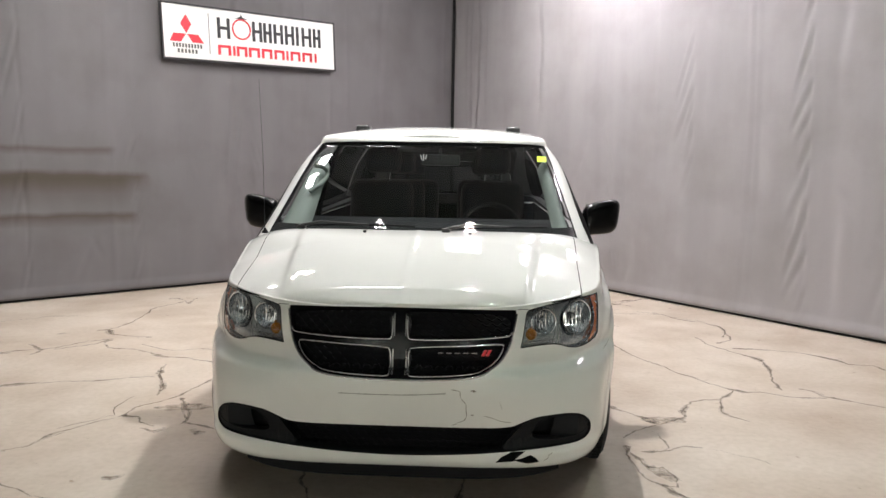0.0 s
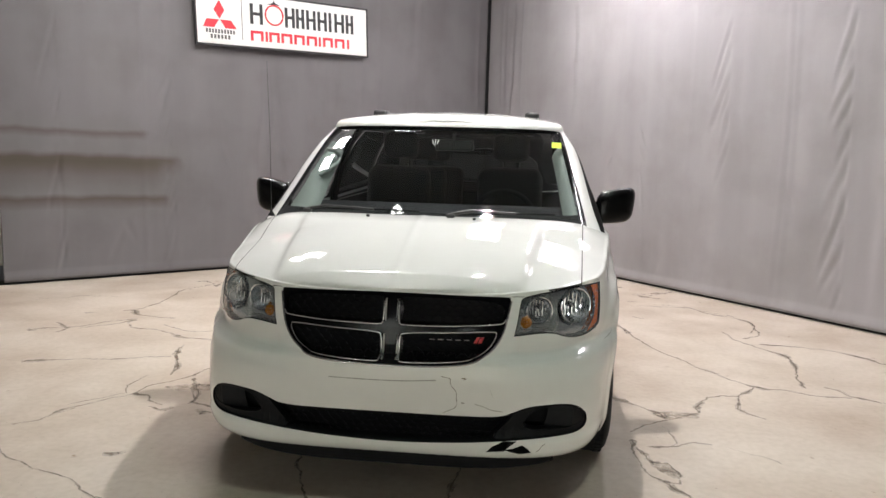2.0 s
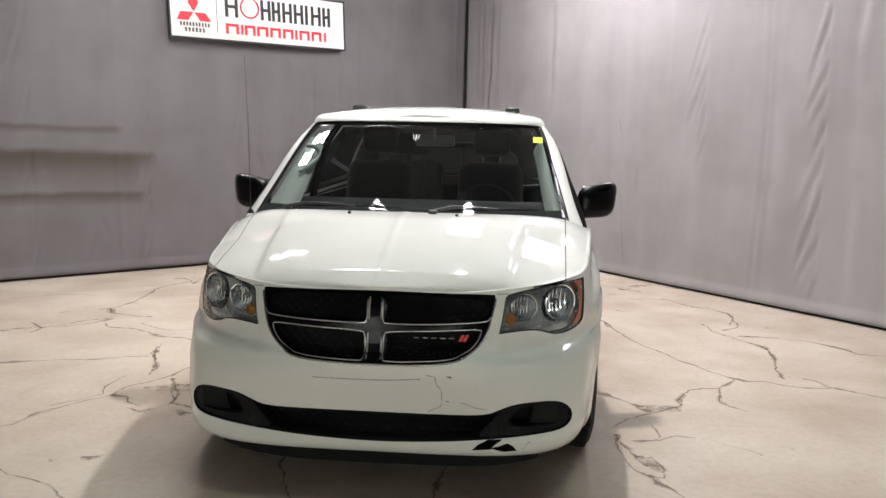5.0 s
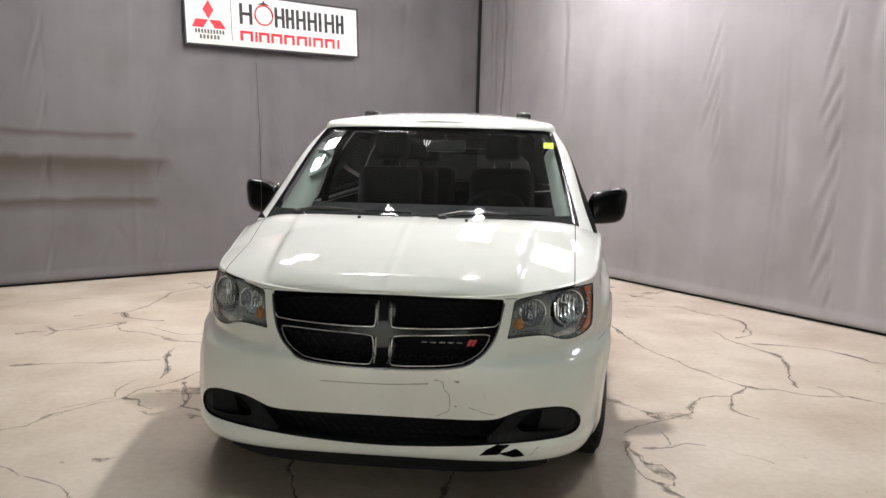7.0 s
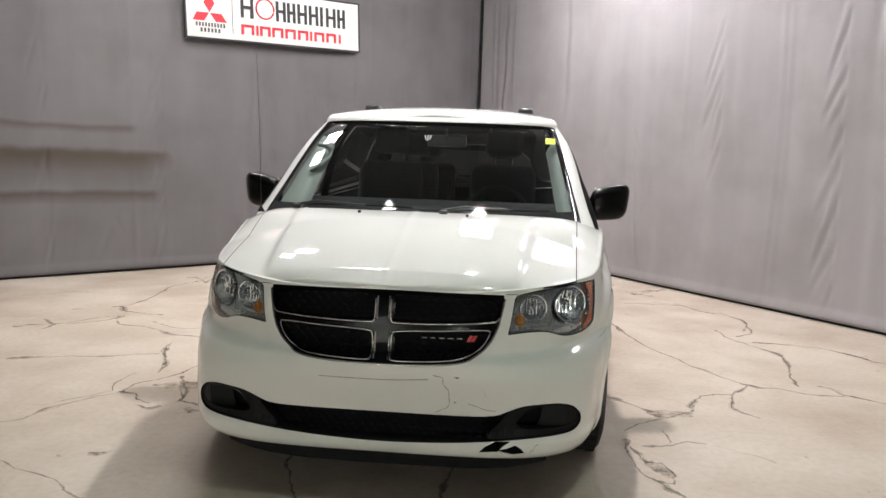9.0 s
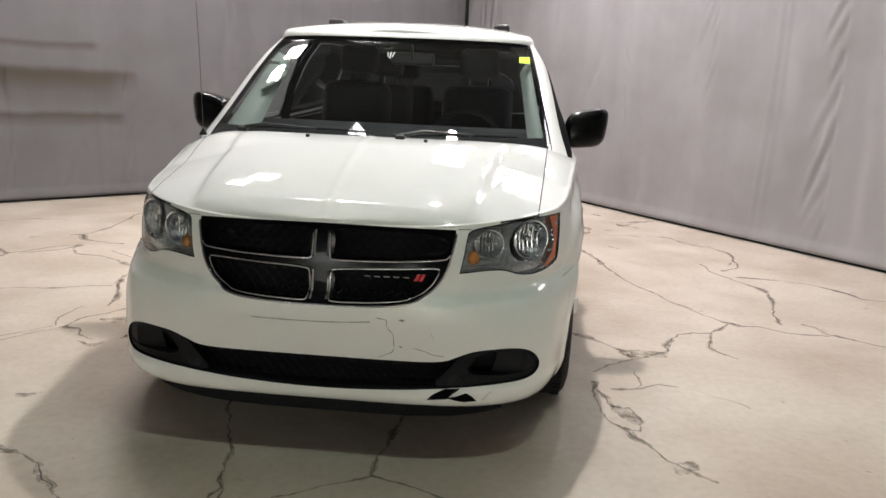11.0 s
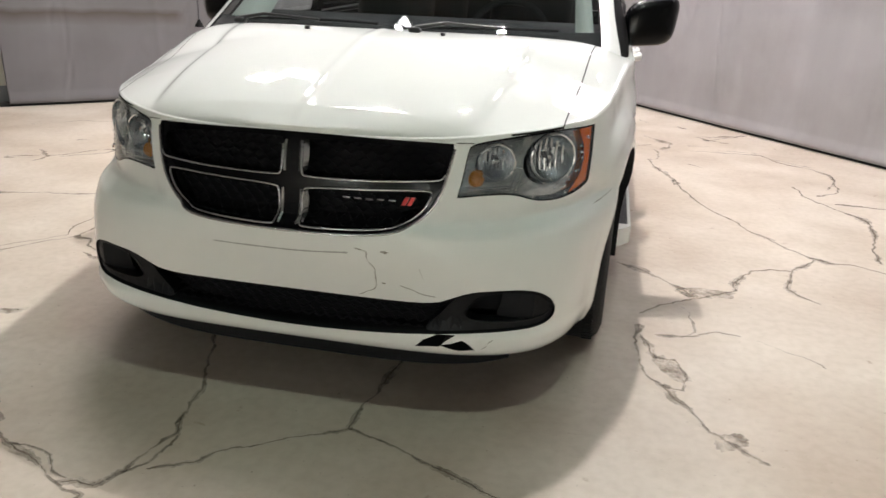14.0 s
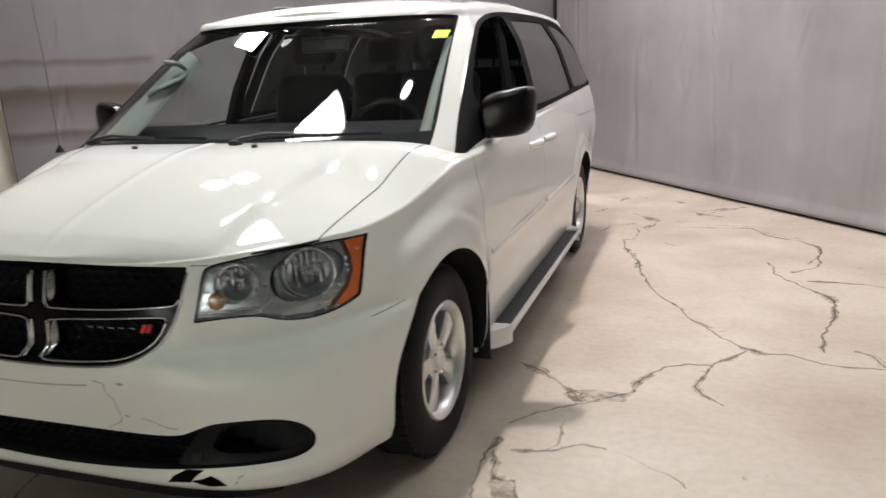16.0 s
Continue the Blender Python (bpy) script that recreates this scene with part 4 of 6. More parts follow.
def surface_strip(points, width, lift, material, parent, name, label="", seed=1, rough=0.5):
    """A thin crack or scuff that lies on the nose, given as (x, z) points."""
    rng = random.Random(seed)
    pts = chaikin(points, 1, closed=False)
    fine = []
    for a, b in zip(pts[:-1], pts[1:]):
        k = max(1, int(np.linalg.norm(b - a) / 0.006))
        fine += [a + (b - a) * i / k for i in range(k)]
    fine.append(pts[-1])
    verts, faces = [], []
    for i, p in enumerate(fine):
        q = fine[min(i + 1, len(fine) - 1)] - fine[max(i - 1, 0)]
        q = q / (np.linalg.norm(q) + 1e-9)
        w = width * (0.5 + rng.random() * rough * 2) * (1 if 0 < i < len(fine) - 1 else 0.2)
        for sgn in (1, -1):
            x, z = p[0] - q[1] * w / 2 * sgn, p[1] + q[0] * w / 2 * sgn
            verts.append((x, LOWER.front(x, z) - lift, z))
    for i in range(len(fine) - 1):
        faces.append((2 * i, 2 * i + 1, 2 * i + 3, 2 * i + 2))
    return part(name, mesh_of(name, verts, faces), material, parent, label)


def inside(outline, x, z):
    """Whether a place lies within an outline."""
    hit = False
    for (x0, z0), (x1, z1) in zip(outline, outline[1:] + outline[:1]):
        if (z0 > z) != (z1 > z) and x < x0 + (z - z0) / (z1 - z0) * (x1 - x0):
            hit = not hit
    return hit


for side, cut in ((1, lamp_cut), (-1, lamp_cut_r)):
    lamp = tagged(new("headlight"), "clear twin-bulb headlight with an amber side marker")
    lamp.parent = van
    cover = faces_of(boolean(lower, [cut], "INTERSECT"), lambda f, n: n == PAINT.name, LENS, -0.002, lower_normal)
    lens = part("lens", cover, None, lamp, "clear plastic lamp cover")
    lens.visible_shadow = False
    part("gasket", edge_ribbon(cover, 0.008, 0.001, lambda e: len(e.link_faces) == 1, lower_normal), GLOSSBLACK, lamp)
    # a bright stepped backing that follows the cover
    inner_cut = prism(mirrored(LAMP_OUT) if side < 0 else LAMP_OUT, "y", -0.1, 0.62, CHROME)
    rounds = []
    for bx, bz, br in ((0.732, 0.806, 0.073), (0.580, 0.804, 0.054)):
        rounds.append(prism([(bx * side + br * 0.93 * math.cos(k * math.pi / 20), bz + br * math.sin(k * math.pi / 20)) for k in range(40)], "y", -0.2, 0.9, BOWL))
    hollow = boolean(boolean(lower, [inner_cut], "INTERSECT"), rounds)
    part("reflector_wall", faces_of(hollow, lambda f, n: n == BOWL.name, BOWL), None, lamp).location = (0, 0.016, 0)
    backing = faces_of(hollow, lambda f, n: n == PAINT.name, SILVER, -0.020, lower_normal)
    part("reflector_panel", backing, None, lamp, "smoked chrome lamp interior")

    def bowl(x, z, r, depth, angle):
        y = LOWER.front(x, z)
        prof = [(0.02, r + 0.004), (-0.004, r + 0.002), (-0.004, r - 0.002)]
        prof += [(depth * math.sqrt(max(0, 1 - (k / 9) ** 2)) * 1.0 - 0.008, (r - 0.004) * k / 9) for k in range(9, -1, -1)]
        me = lathe(prof, 40, "y")
        bowl_ob = part("reflector", me, BOWL, lamp, "chrome reflector bowl")
        bulb = part("bulb", lathe([(0.0, 0.0), (0.004, 0.010), (0.02, 0.013), (0.05, 0.012), (0.075, 0.012)], 16, "y"), DARKCHROME, lamp)
        m = pose(x * side, y + (0.042 if x > 0.7 else 0.028), z, 0, 0, angle * side)
        bowl_ob.matrix_local, bulb.matrix_local = m, m @ pose(0, 0.012, 0)
        ring = part("rim_ring", tube([(r * math.cos(w), -0.004, r * math.sin(w)) for w in np.linspace(0, 2 * math.pi, 41)[:-1]], 0.0032, 6, True), CHROME, lamp, "bright reflector rim")
        ring.matrix_local = m
        # fluted ribs on the bowl's floor
        for k in range(-3, 4):
            fx = k * r * 0.24
            h = math.sqrt(max(0.0, (r * 0.86) ** 2 - fx * fx))
            d = depth * math.sqrt(max(0, 1 - (fx / r) ** 2)) * 0.62
            rib = part("rib", tube([(fx, d, -h * 0.8), (fx * 1.0, d + 0.008, 0), (fx, d, h * 0.8)], 0.0035, 6), CHROME, lamp)
            rib.matrix_local = m
    bowl(0.732, 0.806, 0.073, 0.075, 32)
    bowl(0.580, 0.804, 0.054, 0.06, 18)
    for pts in ([(0.492, 0.728), (0.56, 0.731), (0.636, 0.732)], [(0.490, 0.719), (0.56, 0.721), (0.630, 0.722)], [(0.640, 0.722), (0.648, 0.75), (0.652, 0.775)]):
        line = [(x * side, LOWER.front(x, z) + 0.012, z) for x, z in chaikin(pts, 2, False)]
        part("ledge", tube(line, 0.0022, 6), CHROME, lamp, "bright moulded ledge")
    # small chrome domes, scattered at random to stand in for glints in the lamp
    rng = random.Random(5)
    studs = bmesh.new()
    count = 0
    while count < 64:
        x, z = rng.uniform(0.50, 0.83), rng.uniform(0.70, 0.88)
        if not inside(LAMP_OUT, x, z):
            continue
        count += 1
        at = Matrix.Translation((x * side, LOWER.front(x, z) + 0.016, z))
        bmesh.ops.create_icosphere(studs, subdivisions=2, radius=rng.uniform(0.002, 0.005), matrix=at)
    for f in studs.faces:
        f.smooth = True
    tagged(part("studs", studs, CHROME, lamp), "tiny bright studs behind the cover", kind="stuff")
    turn = part("turn_bulb", lathe([(0.0, 0.0), (0.001, 0.012), (0.007, 0.021), (0.018, 0.026), (0.04, 0.027)], 24, "y"), AMBERBULB, lamp, "amber turn signal bulb")
    turn.matrix_local = pose(0.531 * side, LOWER.front(0.531, 0.757) + 0.010, 0.757, 0, 0, 12 * side)
    # amber marker along the outer end
    pts = [(0.806, 0.882), (0.841, 0.884), (0.842, 0.84), (0.843, 0.79), (0.839, 0.722), (0.815, 0.704), (0.792, 0.694), (0.806, 0.72), (0.822, 0.75), (0.829, 0.79), (0.824, 0.835)]
    marker_cut = prism(pts if side > 0 else mirrored(pts), "y", -0.1, 0.62, CHROME)
    part("side_marker", faces_of(boolean(lower, [marker_cut], "INTERSECT"), lambda f, n: n == PAINT.name, AMBER, -0.006, lower_normal), None, lamp, "amber side marker")

# ---- grille ----
grille = tagged(new("grille"), "black grille with a cross bar and bright chrome edging")
grille.parent = van


def nose(x, z, back):
    return (x, LOWER.front(x, z) + back, z)


def sheet(outline, back, material, parent, name, label="", thick=0.012, inset=1.0):
    """A plate with the given front outline, bent to the nose."""
    top = [p for p in outline]
    bm = bmesh.new()
    f1 = [bm.verts.new((p[0] * inset, 0, p[1])) for p in top]
    bm.faces.new(f1)
    bmesh.ops.triangulate(bm, faces=bm.faces)
    for _ in range(3):
        bmesh.ops.subdivide_edges(bm, edges=[e for e in bm.edges if e.calc_length() > 0.05], cuts=1)
        bmesh.ops.triangulate(bm, faces=bm.faces)
    for v in bm.verts:
        v.co.y = LOWER.front(v.co.x, v.co.z) + back
    geo = bmesh.ops.extrude_face_region(bm, geom=bm.faces[:])
    for v in geo["geom"]:
        if isinstance(v, bmesh.types.BMVert):
            v.co.y += thick
    return part(name, bm, material, parent, label)


sheet(GRILLE, 0.075, MATTBLACK, grille, "backing")
# honeycomb bars behind the openings
for row in range(12):
    z = 0.605 + row * 0.021
    half = float(np.interp(z, (0.59, 0.64, 0.71, 0.85), (0.30, 0.39, 0.44, 0.455)))
    pts = [nose(x, z + 0.006 * math.sin((x / 0.021 + row) * math.pi), 0.062) for x in np.linspace(-half, half, 100)]
    part("mesh_bar", tube(pts, 0.0036, 5), MESHBLACK, grille)
# cross bars, flat and gloss black, with chrome edging round each opening
HB, VB = 0.732, 0.0


def opening(sx, top):
    s = sx
    if top:
        q = [(0.032, 0.752), (0.047, 0.745), (0.25, 0.748), (0.425, 0.757), (0.437, 0.765), (0.449, 0.835), (0.30, 0.850), (0.04, 0.856), (0.030, 0.845)]
    else:
        q = [(0.036, 0.705), (0.052, 0.716), (0.25, 0.723), (0.405, 0.730), (0.418, 0.722), (0.395, 0.672), (0.35, 0.635), (0.29, 0.617), (0.05, 0.607), (0.036, 0.617)]
    return [(s * a, b) for a, b in q]


frame_outline = [(a * 0.994, 0.597 + (b - 0.597) * 0.99 + 0.003) for a, b in GRILLE]
plate = sheet(frame_outline, 0.006, GLOSSBLACK, grille, "cross_bar", "gloss black cross bar and frame", 0.02)
holes = [prism(chaikin(opening(s, t), 2), "y", -0.3, 0.3, GLOSSBLACK) for s in (1, -1) for t in (True, False)]
solid_plate = plate.data
plate.data = boolean(solid_plate, holes)
for s in (1, -1):
    for t in (True, False):
        line = chaikin(opening(s, t), 2)
        pts = []
        for i in range(len(line)):
            a, b = line[i], line[(i + 1) % len(line)]
            k = max(1, int(np.linalg.norm(b - a) / 0.02))
            pts += [a + (b - a) * j / k for j in range(k)]
        if t:
            open_line = chaikin([(s * 0.448, 0.775), (s * 0.44, 0.762), (s * 0.425, 0.757), (s * 0.25, 0.748), (s * 0.047, 0.745), (s * 0.032, 0.752), (s * 0.030, 0.79), (s * 0.030, 0.835)], 3, False)
            part("chrome_edge", tube([nose(x, z, 0.001) for x, z in open_line], 0.0036, 8), EDGECHROME, grille, "chrome edging")
        else:
            part("chrome_edge", tube([nose(x, z, 0.001) for x, z in pts], 0.0036, 8, True), EDGECHROME, grille, "chrome edging")
    # bright side walls of the openings beside the upright
    for x0, z0, z1 in ((0.024, 0.614, 0.708), (0.020, 0.758, 0.846)):
        bm = bmesh.new()
        rows = []
        for z in np.linspace(z0, z1, 10):
            wide = 0.024 * (0.75 + 0.25 * math.sin(math.pi * (z - z0) / (z1 - z0)))
            rows.append([bm.verts.new(nose(s * (x0 + q * wide), z, b)) for q, b in ((0, 0.004), (0.25, -0.001), (1.0, 0.022), (1.0, 0.030), (0, 0.030))])
        for p, q in zip(rows[:-1], rows[1:]):
            for i in range(5):
                bm.faces.new((p[i], p[(i + 1) % 5], q[(i + 1) % 5], q[i]))
        bm.faces.new(rows[0])
        bm.faces.new(rows[-1][::-1])
        part("bevel", bm, BEVELCHROME, grille, "chrome side wall of a grille opening")
rimline = chaikin([(0.467, 0.845), (0.459, 0.80), (0.439, 0.71), (0.388, 0.640), (0.30, 0.603), (0.0, 0.591), (-0.30, 0.603), (-0.388, 0.640), (-0.439, 0.71), (-0.459, 0.80), (-0.467, 0.845)], 3, closed=False)
part("chrome_surround", tube([nose(x, z, 0.001) for x, z in rimline], 0.0045, 8), EDGECHROME, grille, "thin chrome outer edging")
# maker's badge as plain blocks
SMOKE = mat("badge_metal", (0.22, 0.22, 0.24), 0.25, metal=1.0)
for k in range(5):
    q = 0.150 + k * 0.034
    part("badge_block", box(q, q + 0.024, 0, 0.004, 0.687, 0.695, 0.002, 1), SMOKE, grille).location = (0, LOWER.front(q, 0.69) + 0.022, 0)
for k in range(2):
    q = 0.326 + k * 0.017
    part("badge_slash", prism([(q, 0.680), (q + 0.012, 0.680), (q + 0.024, 0.704), (q + 0.012, 0.704)], "y", 0.0, 0.005, RED), None, grille, "two red slanted bars").location = (0, LOWER.front(q, 0.69) + 0.016, 0)

# ---- lower intake ----
intake = tagged(new("lower_intake"), "black lower air intake between two moulded corner bezels")
intake.parent = van
sheet(INTAKE, 0.11, MATTBLACK, intake, "backing", inset=0.99)
for row in range(7):
    z = 0.30 + row * 0.019
    pts = [nose(x, z + 0.005 * math.sin((x / 0.019 + row) * math.pi), 0.055) for x in np.linspace(-0.47, 0.47, 110)]
    part("mesh_bar", tube(pts, 0.0036, 5), MESHBLACK, intake)
for s in (1, -1):
    outer = [(0.40, 0.305), (0.46, 0.365), (0.50, 0.419), (0.555, 0.442), (0.61, 0.448), (0.69, 0.449), (0.748, 0.432), (0.782, 0.394), (0.784, 0.352), (0.752, 0.328), (0.66, 0.324), (0.50, 0.313)]
    hole = [(0.520, 0.350), (0.552, 0.412), (0.60, 0.441), (0.69, 0.443), (0.743, 0.427), (0.774, 0.392), (0.773, 0.366), (0.74, 0.350), (0.64, 0.343)]
    ol = chaikin([(s * a, b) for a, b in outer], 2)
    hl = chaikin([(s * a, b) for a, b in hole], 2)
    bezel = sheet(ol, 0.012, BEZEL, intake, "bezel", "matt black corner bezel", 0.05)
    bezel.data = boolean(bezel.data, [prism(hl, "y", -0.3, LOWER.front(0.66, 0.39) + 0.05, BEZEL)])
    part("bezel_lip", tube([nose(x, z, 0.012) for x, z in hl], 0.003, 6, True), BEZEL, intake)

# air dam under the bumper
bm = bmesh.new()
rows = []
for x in np.linspace(-0.66, 0.66, 45):
    y = LOWER.front(x, 0.26)
    low = 0.150 + 0.035 * (abs(x) / 0.66) ** 4
    rows.append([bm.verts.new((x, y + b, z)) for b, z in ((0.070, 0.240), (0.085, low + 0.008), (0.092, low), (0.104, low), (0.108, 0.240))])
for p, q in zip(rows[:-1], rows[1:]):
    for i in range(5):
        bm.faces.new((p[i], p[(i + 1) % 5], q[(i + 1) % 5], q[i]))
bm.faces.new(rows[0])
bm.faces.new(rows[-1][::-1])
part("air_dam", bm, MATTBLACK, van, "black plastic air dam under the bumper")

# cracks and scuffs on the bumper
HAIRLINE = mat("hairline_crack", (0.24, 0.225, 0.19), 0.8)
bump = panels["front_bumper"]
for pts, w, sd in (
    ([(0.207, 0.562), (0.240, 0.556), (0.246, 0.553), (0.245, 0.535), (0.252, 0.520), (0.262, 0.511), (0.270, 0.500), (0.269, 0.478), (0.273, 0.448), (0.265, 0.434), (0.262, 0.429), (0.239, 0.421), (0.230, 0.413), (0.213, 0.407)], 0.0028, 1),
    ([(0.286, 0.556), (0.306, 0.561), (0.293, 0.552), (0.310, 0.557)], 0.004, 2),
    ([(0.340, 0.453), (0.365, 0.445), (0.386, 0.440), (0.396, 0.432), (0.42, 0.427), (0.45, 0.424)], 0.0026, 3),
    ([(0.40, 0.515), (0.405, 0.50), (0.412, 0.48)], 0.0012, 4),
    ([(0.287, 0.456), (0.300, 0.453)], 0.004, 5),
    ([(0.868, 0.648), (0.90, 0.654), (0.925, 0.660), (0.942, 0.664)], 0.003, 11),
    ([(0.622, 0.296), (0.604, 0.285), (0.602, 0.272), (0.586, 0.262)], 0.0025, 6)):
    surface_strip(pts, w * 0.85, 0.0008, HAIRLINE, bump, "crack", seed=sd)
SCUFF = mat("scuffed_paint", (0.40, 0.41, 0.39), 0.6, vary=0.2, scale=80)
surface_strip([(-0.24, 0.535), (-0.1, 0.533), (0.05, 0.534), (0.19, 0.545)], 0.0045, 0.0008, SCUFF, bump, "scuff", "grey scuff line", 7)

for sx in (1, -1):
    surface_strip([(0.468 * sx, 0.862), (0.495 * sx, 0.862), (0.520 * sx, 0.861)], 0.0042, 0.0012, GAP, bump, "shut_line", "dark shut line", 12, 0.1)

# ---- windscreen wipers, washer jets, antenna, sticker ----


def on_screen(x, z, lift=0.0):
    y = UPPER.front(x, z)
    n = upper_normal(Vector((x, y, z)))
    return Vector((x, y, z)) + n * lift


for px, tip, zt in ((-0.62, -0.02, 1.122), (0.14, 0.66, 1.120)):
    w = tagged(new("wiper"), "black wiper arm with its blade")
    w.parent = van
    part("arm", tube([on_screen(px, 1.105, 0.03), on_screen(px + 0.10, 1.128, 0.026), on_screen((px + tip) / 2 + 0.06, 1.124, 0.02)], [0.009, 0.007, 0.005], 8), BLACK, w)
    part("blade", tube([on_screen(q, zt + 0.010 * math.sin((q - px) * 4), 0.010) for q in np.linspace(px - 0.05, tip, 16)], 0.0055, 6), RUBBER, w, "rubber blade")
    part("pivot_cap", box(px - 0.022, px + 0.022, -0.022, 0.022, -0.012, 0.010, 0.008), BLACK, w).location = on_screen(px + 0.0, 1.105, 0.022) - Vector((px, 0, 0))
part("cowl", tube([on_screen(x, 1.090 - 0.03 * (x / 0.8) ** 2, -0.014) for x in np.linspace(-0.70, 0.70, 40)], 0.022, 10), BLACK, van, "black cowl strip at the glass foot")
for s in (1, -1):
    z = float(bonnet(0.79))
    jet = part("washer_jet", box(-0.008, 0.008, -0.010, 0.010, -0.004, 0.008, 0.003), BLACK, van)
    jet.location = (0.264 * s, 0.792, z + 0.004 + ridge(0.264, 0.792))
ant = tagged(new("antenna"), "thin black whip antenna on a rubber foot")
ant.parent = van
part("mast", tube([(0, 0, 0.02), (-0.006, -0.004, 0.4), (-0.022, -0.012, 0.80)], [0.0019, 0.0016, 0.0012], 6), BLACK, ant)
part("foot", lathe([(0.0, 0.0), (0.0, 0.018), (0.008, 0.017), (0.018, 0.010), (0.030, 0.004), (0.030, 0.0)], 16, "y"), RUBBER, ant).matrix_local = pose(0, 0, 0, 90)
ant.location = (-0.826, 0.982, 1.083)
verts = [on_screen(0.685 + a, 1.517 + b, -0.006) for a in (-0.030, 0.030) for b in (-0.018, 0.018)]
part("price_sticker", mesh_of("price_sticker", verts, [(0, 1, 3, 2)]), STICKER, van, "blank yellow-green sticker inside the glass")
for k, (a, b) in enumerate(((-0.022, 0.016), (-0.004, 0.018), (0.014, 0.016))):
    part("toll_tag", tube([on_screen(-0.032 + a, 1.517 + b, -0.01), on_screen(-0.032 + a * 0.6, 1.517 - 0.01 - 0.008 * (k == 1), -0.01)], 0.003, 5), WHITE, van)

for s in (1, -1):
    rows = []
    for k in range(15):
        z = 1.135 + 0.40 * k / 14
        edge = 0.822 - (z - 1.09) * 0.215
        wide = 0.30 if s > 0 else 1.0 - 0.5 * max(0.0, k / 14 - 0.25)
        rows.append([on_screen(s * (edge - d * wide * (1 + 0.35 * (1 - k / 14))), z, -0.035 - q) for d, q in ((0.0, 0.0), (0.03, 0.0), (0.065, 0.012), (0.095, 0.035), (0.10, 0.075))])
    verts = [v for r in rows for v in r]
    faces = [(i * 5 + j, i * 5 + j + 1, (i + 1) * 5 + j + 1, (i + 1) * 5 + j) for i in range(14) for j in range(4)]
    part("pillar_trim", smooth(mesh_of("pillar_trim", verts, faces), 60), TRIM, van, "pale grey-green pillar trim")

# ---- mirrors ----
for s in (1, -1):
    mir = tagged(new("door_mirror"), "black folding door mirror")
    mir.parent = van
    verts, faces = [], []
    NU, NV = 28, 18
    for j in range(NV + 1):
        ph = -math.pi / 2 + math.pi * j / NV
        for i in range(NU):
            th = 2 * math.pi * i / NU

            def se(v, e):
                return math.copysign(abs(v) ** e, v)
            x = 0.114 * se(math.cos(ph), 0.46) * se(math.cos(th), 0.50)
            y = 0.085 * se(math.cos(ph), 0.46) * se(math.sin(th), 0.7)
            z = 0.097 * se(math.sin(ph), 0.55)
            if y > 0:
                y *= 0.55
            x += 0.012 * z / 0.1
            y += 0.03 * (x / 0.1)
            verts.append((x, y, z * (1 + 0.06 * x / 0.1) + 0.012 * x / 0.1))
    for j in range(NV):
        for i in range(NU):
            faces.append((j * NU + i, j * NU + (i + 1) % NU, (j + 1) * NU + (i + 1) % NU, (j + 1) * NU + i))
    part("shell", smooth(mesh_of("shell", verts, faces), 60), SHELLBLACK, mir)
    part("mirror_glass", box(-0.078, 0.078, 0.040, 0.046, -0.078, 0.078, 0.003), CHROME, mir)
    part("arm", tube([(-0.15, 0.04, -0.075), (-0.09, 0.02, -0.082), (-0.02, 0.0, -0.07)], [0.03, 0.026, 0.02], 10), BLACK, mir)
    mir.matrix_local = Matrix.Translation((1.020 if s > 0 else -0.995, 1.53, 1.168)) @ Matrix.Diagonal((s, 1, 1, 1))

# ---- door handles, side mouldings, roof rails ----
for s in (1, -1):
    for y in (2.24, 2.62):
        h = tagged(new("door_handle"), "white pull handle on the door")
        h.parent = van
        part("grip", tube([(0, -0.10, 0), (0.028 * s, -0.07, 0.006), (0.034 * s, 0, 0.010), (0.028 * s, 0.07, 0.006), (0, 0.10, 0)], [0.016, 0.019, 0.020, 0.019, 0.016], 10), PAINT, h)
        part("cup", box(-0.004, 0.004, -0.05, 0.05, -0.03, 0.02, 0.003), BLACK, h)
        h.location = (float(LOWER.w(0.965)) * s - 0.002 * s, y, 0.965)
    for y0, y1 in ((1.30, 2.42), (2.50, 3.5)):
        part("side_moulding", box(-0.012, 0.011, y0, y1, 0.618, 0.646, 0.009), PAINT, van, "white rub strip").location = (s * (float(LOWER.w(0.61)) + 0.0), 0, 0)
    rail = tagged(new("roof_rail"), "low dark roof rail")
    rail.parent = van
    rx = 0.535 * s
    part("bar", tube([(rx, y, 1.712 + 0.026 * math.sin(math.pi * min(1, max(0, (y - 2.45) / 2.0))) ** 0.4) for y in np.linspace(2.45, 4.45, 24)], 0.012, 8), DARKCHROME, rail)
    for y in (2.5, 3.4, 4.4):
        part("rail_foot", box(rx - 0.05, rx + 0.05, y - 0.09, y + 0.09, 1.68, 1.756 if y < 3 else 1.77, 0.02), BLACK, rail)

# ---- wheels ----


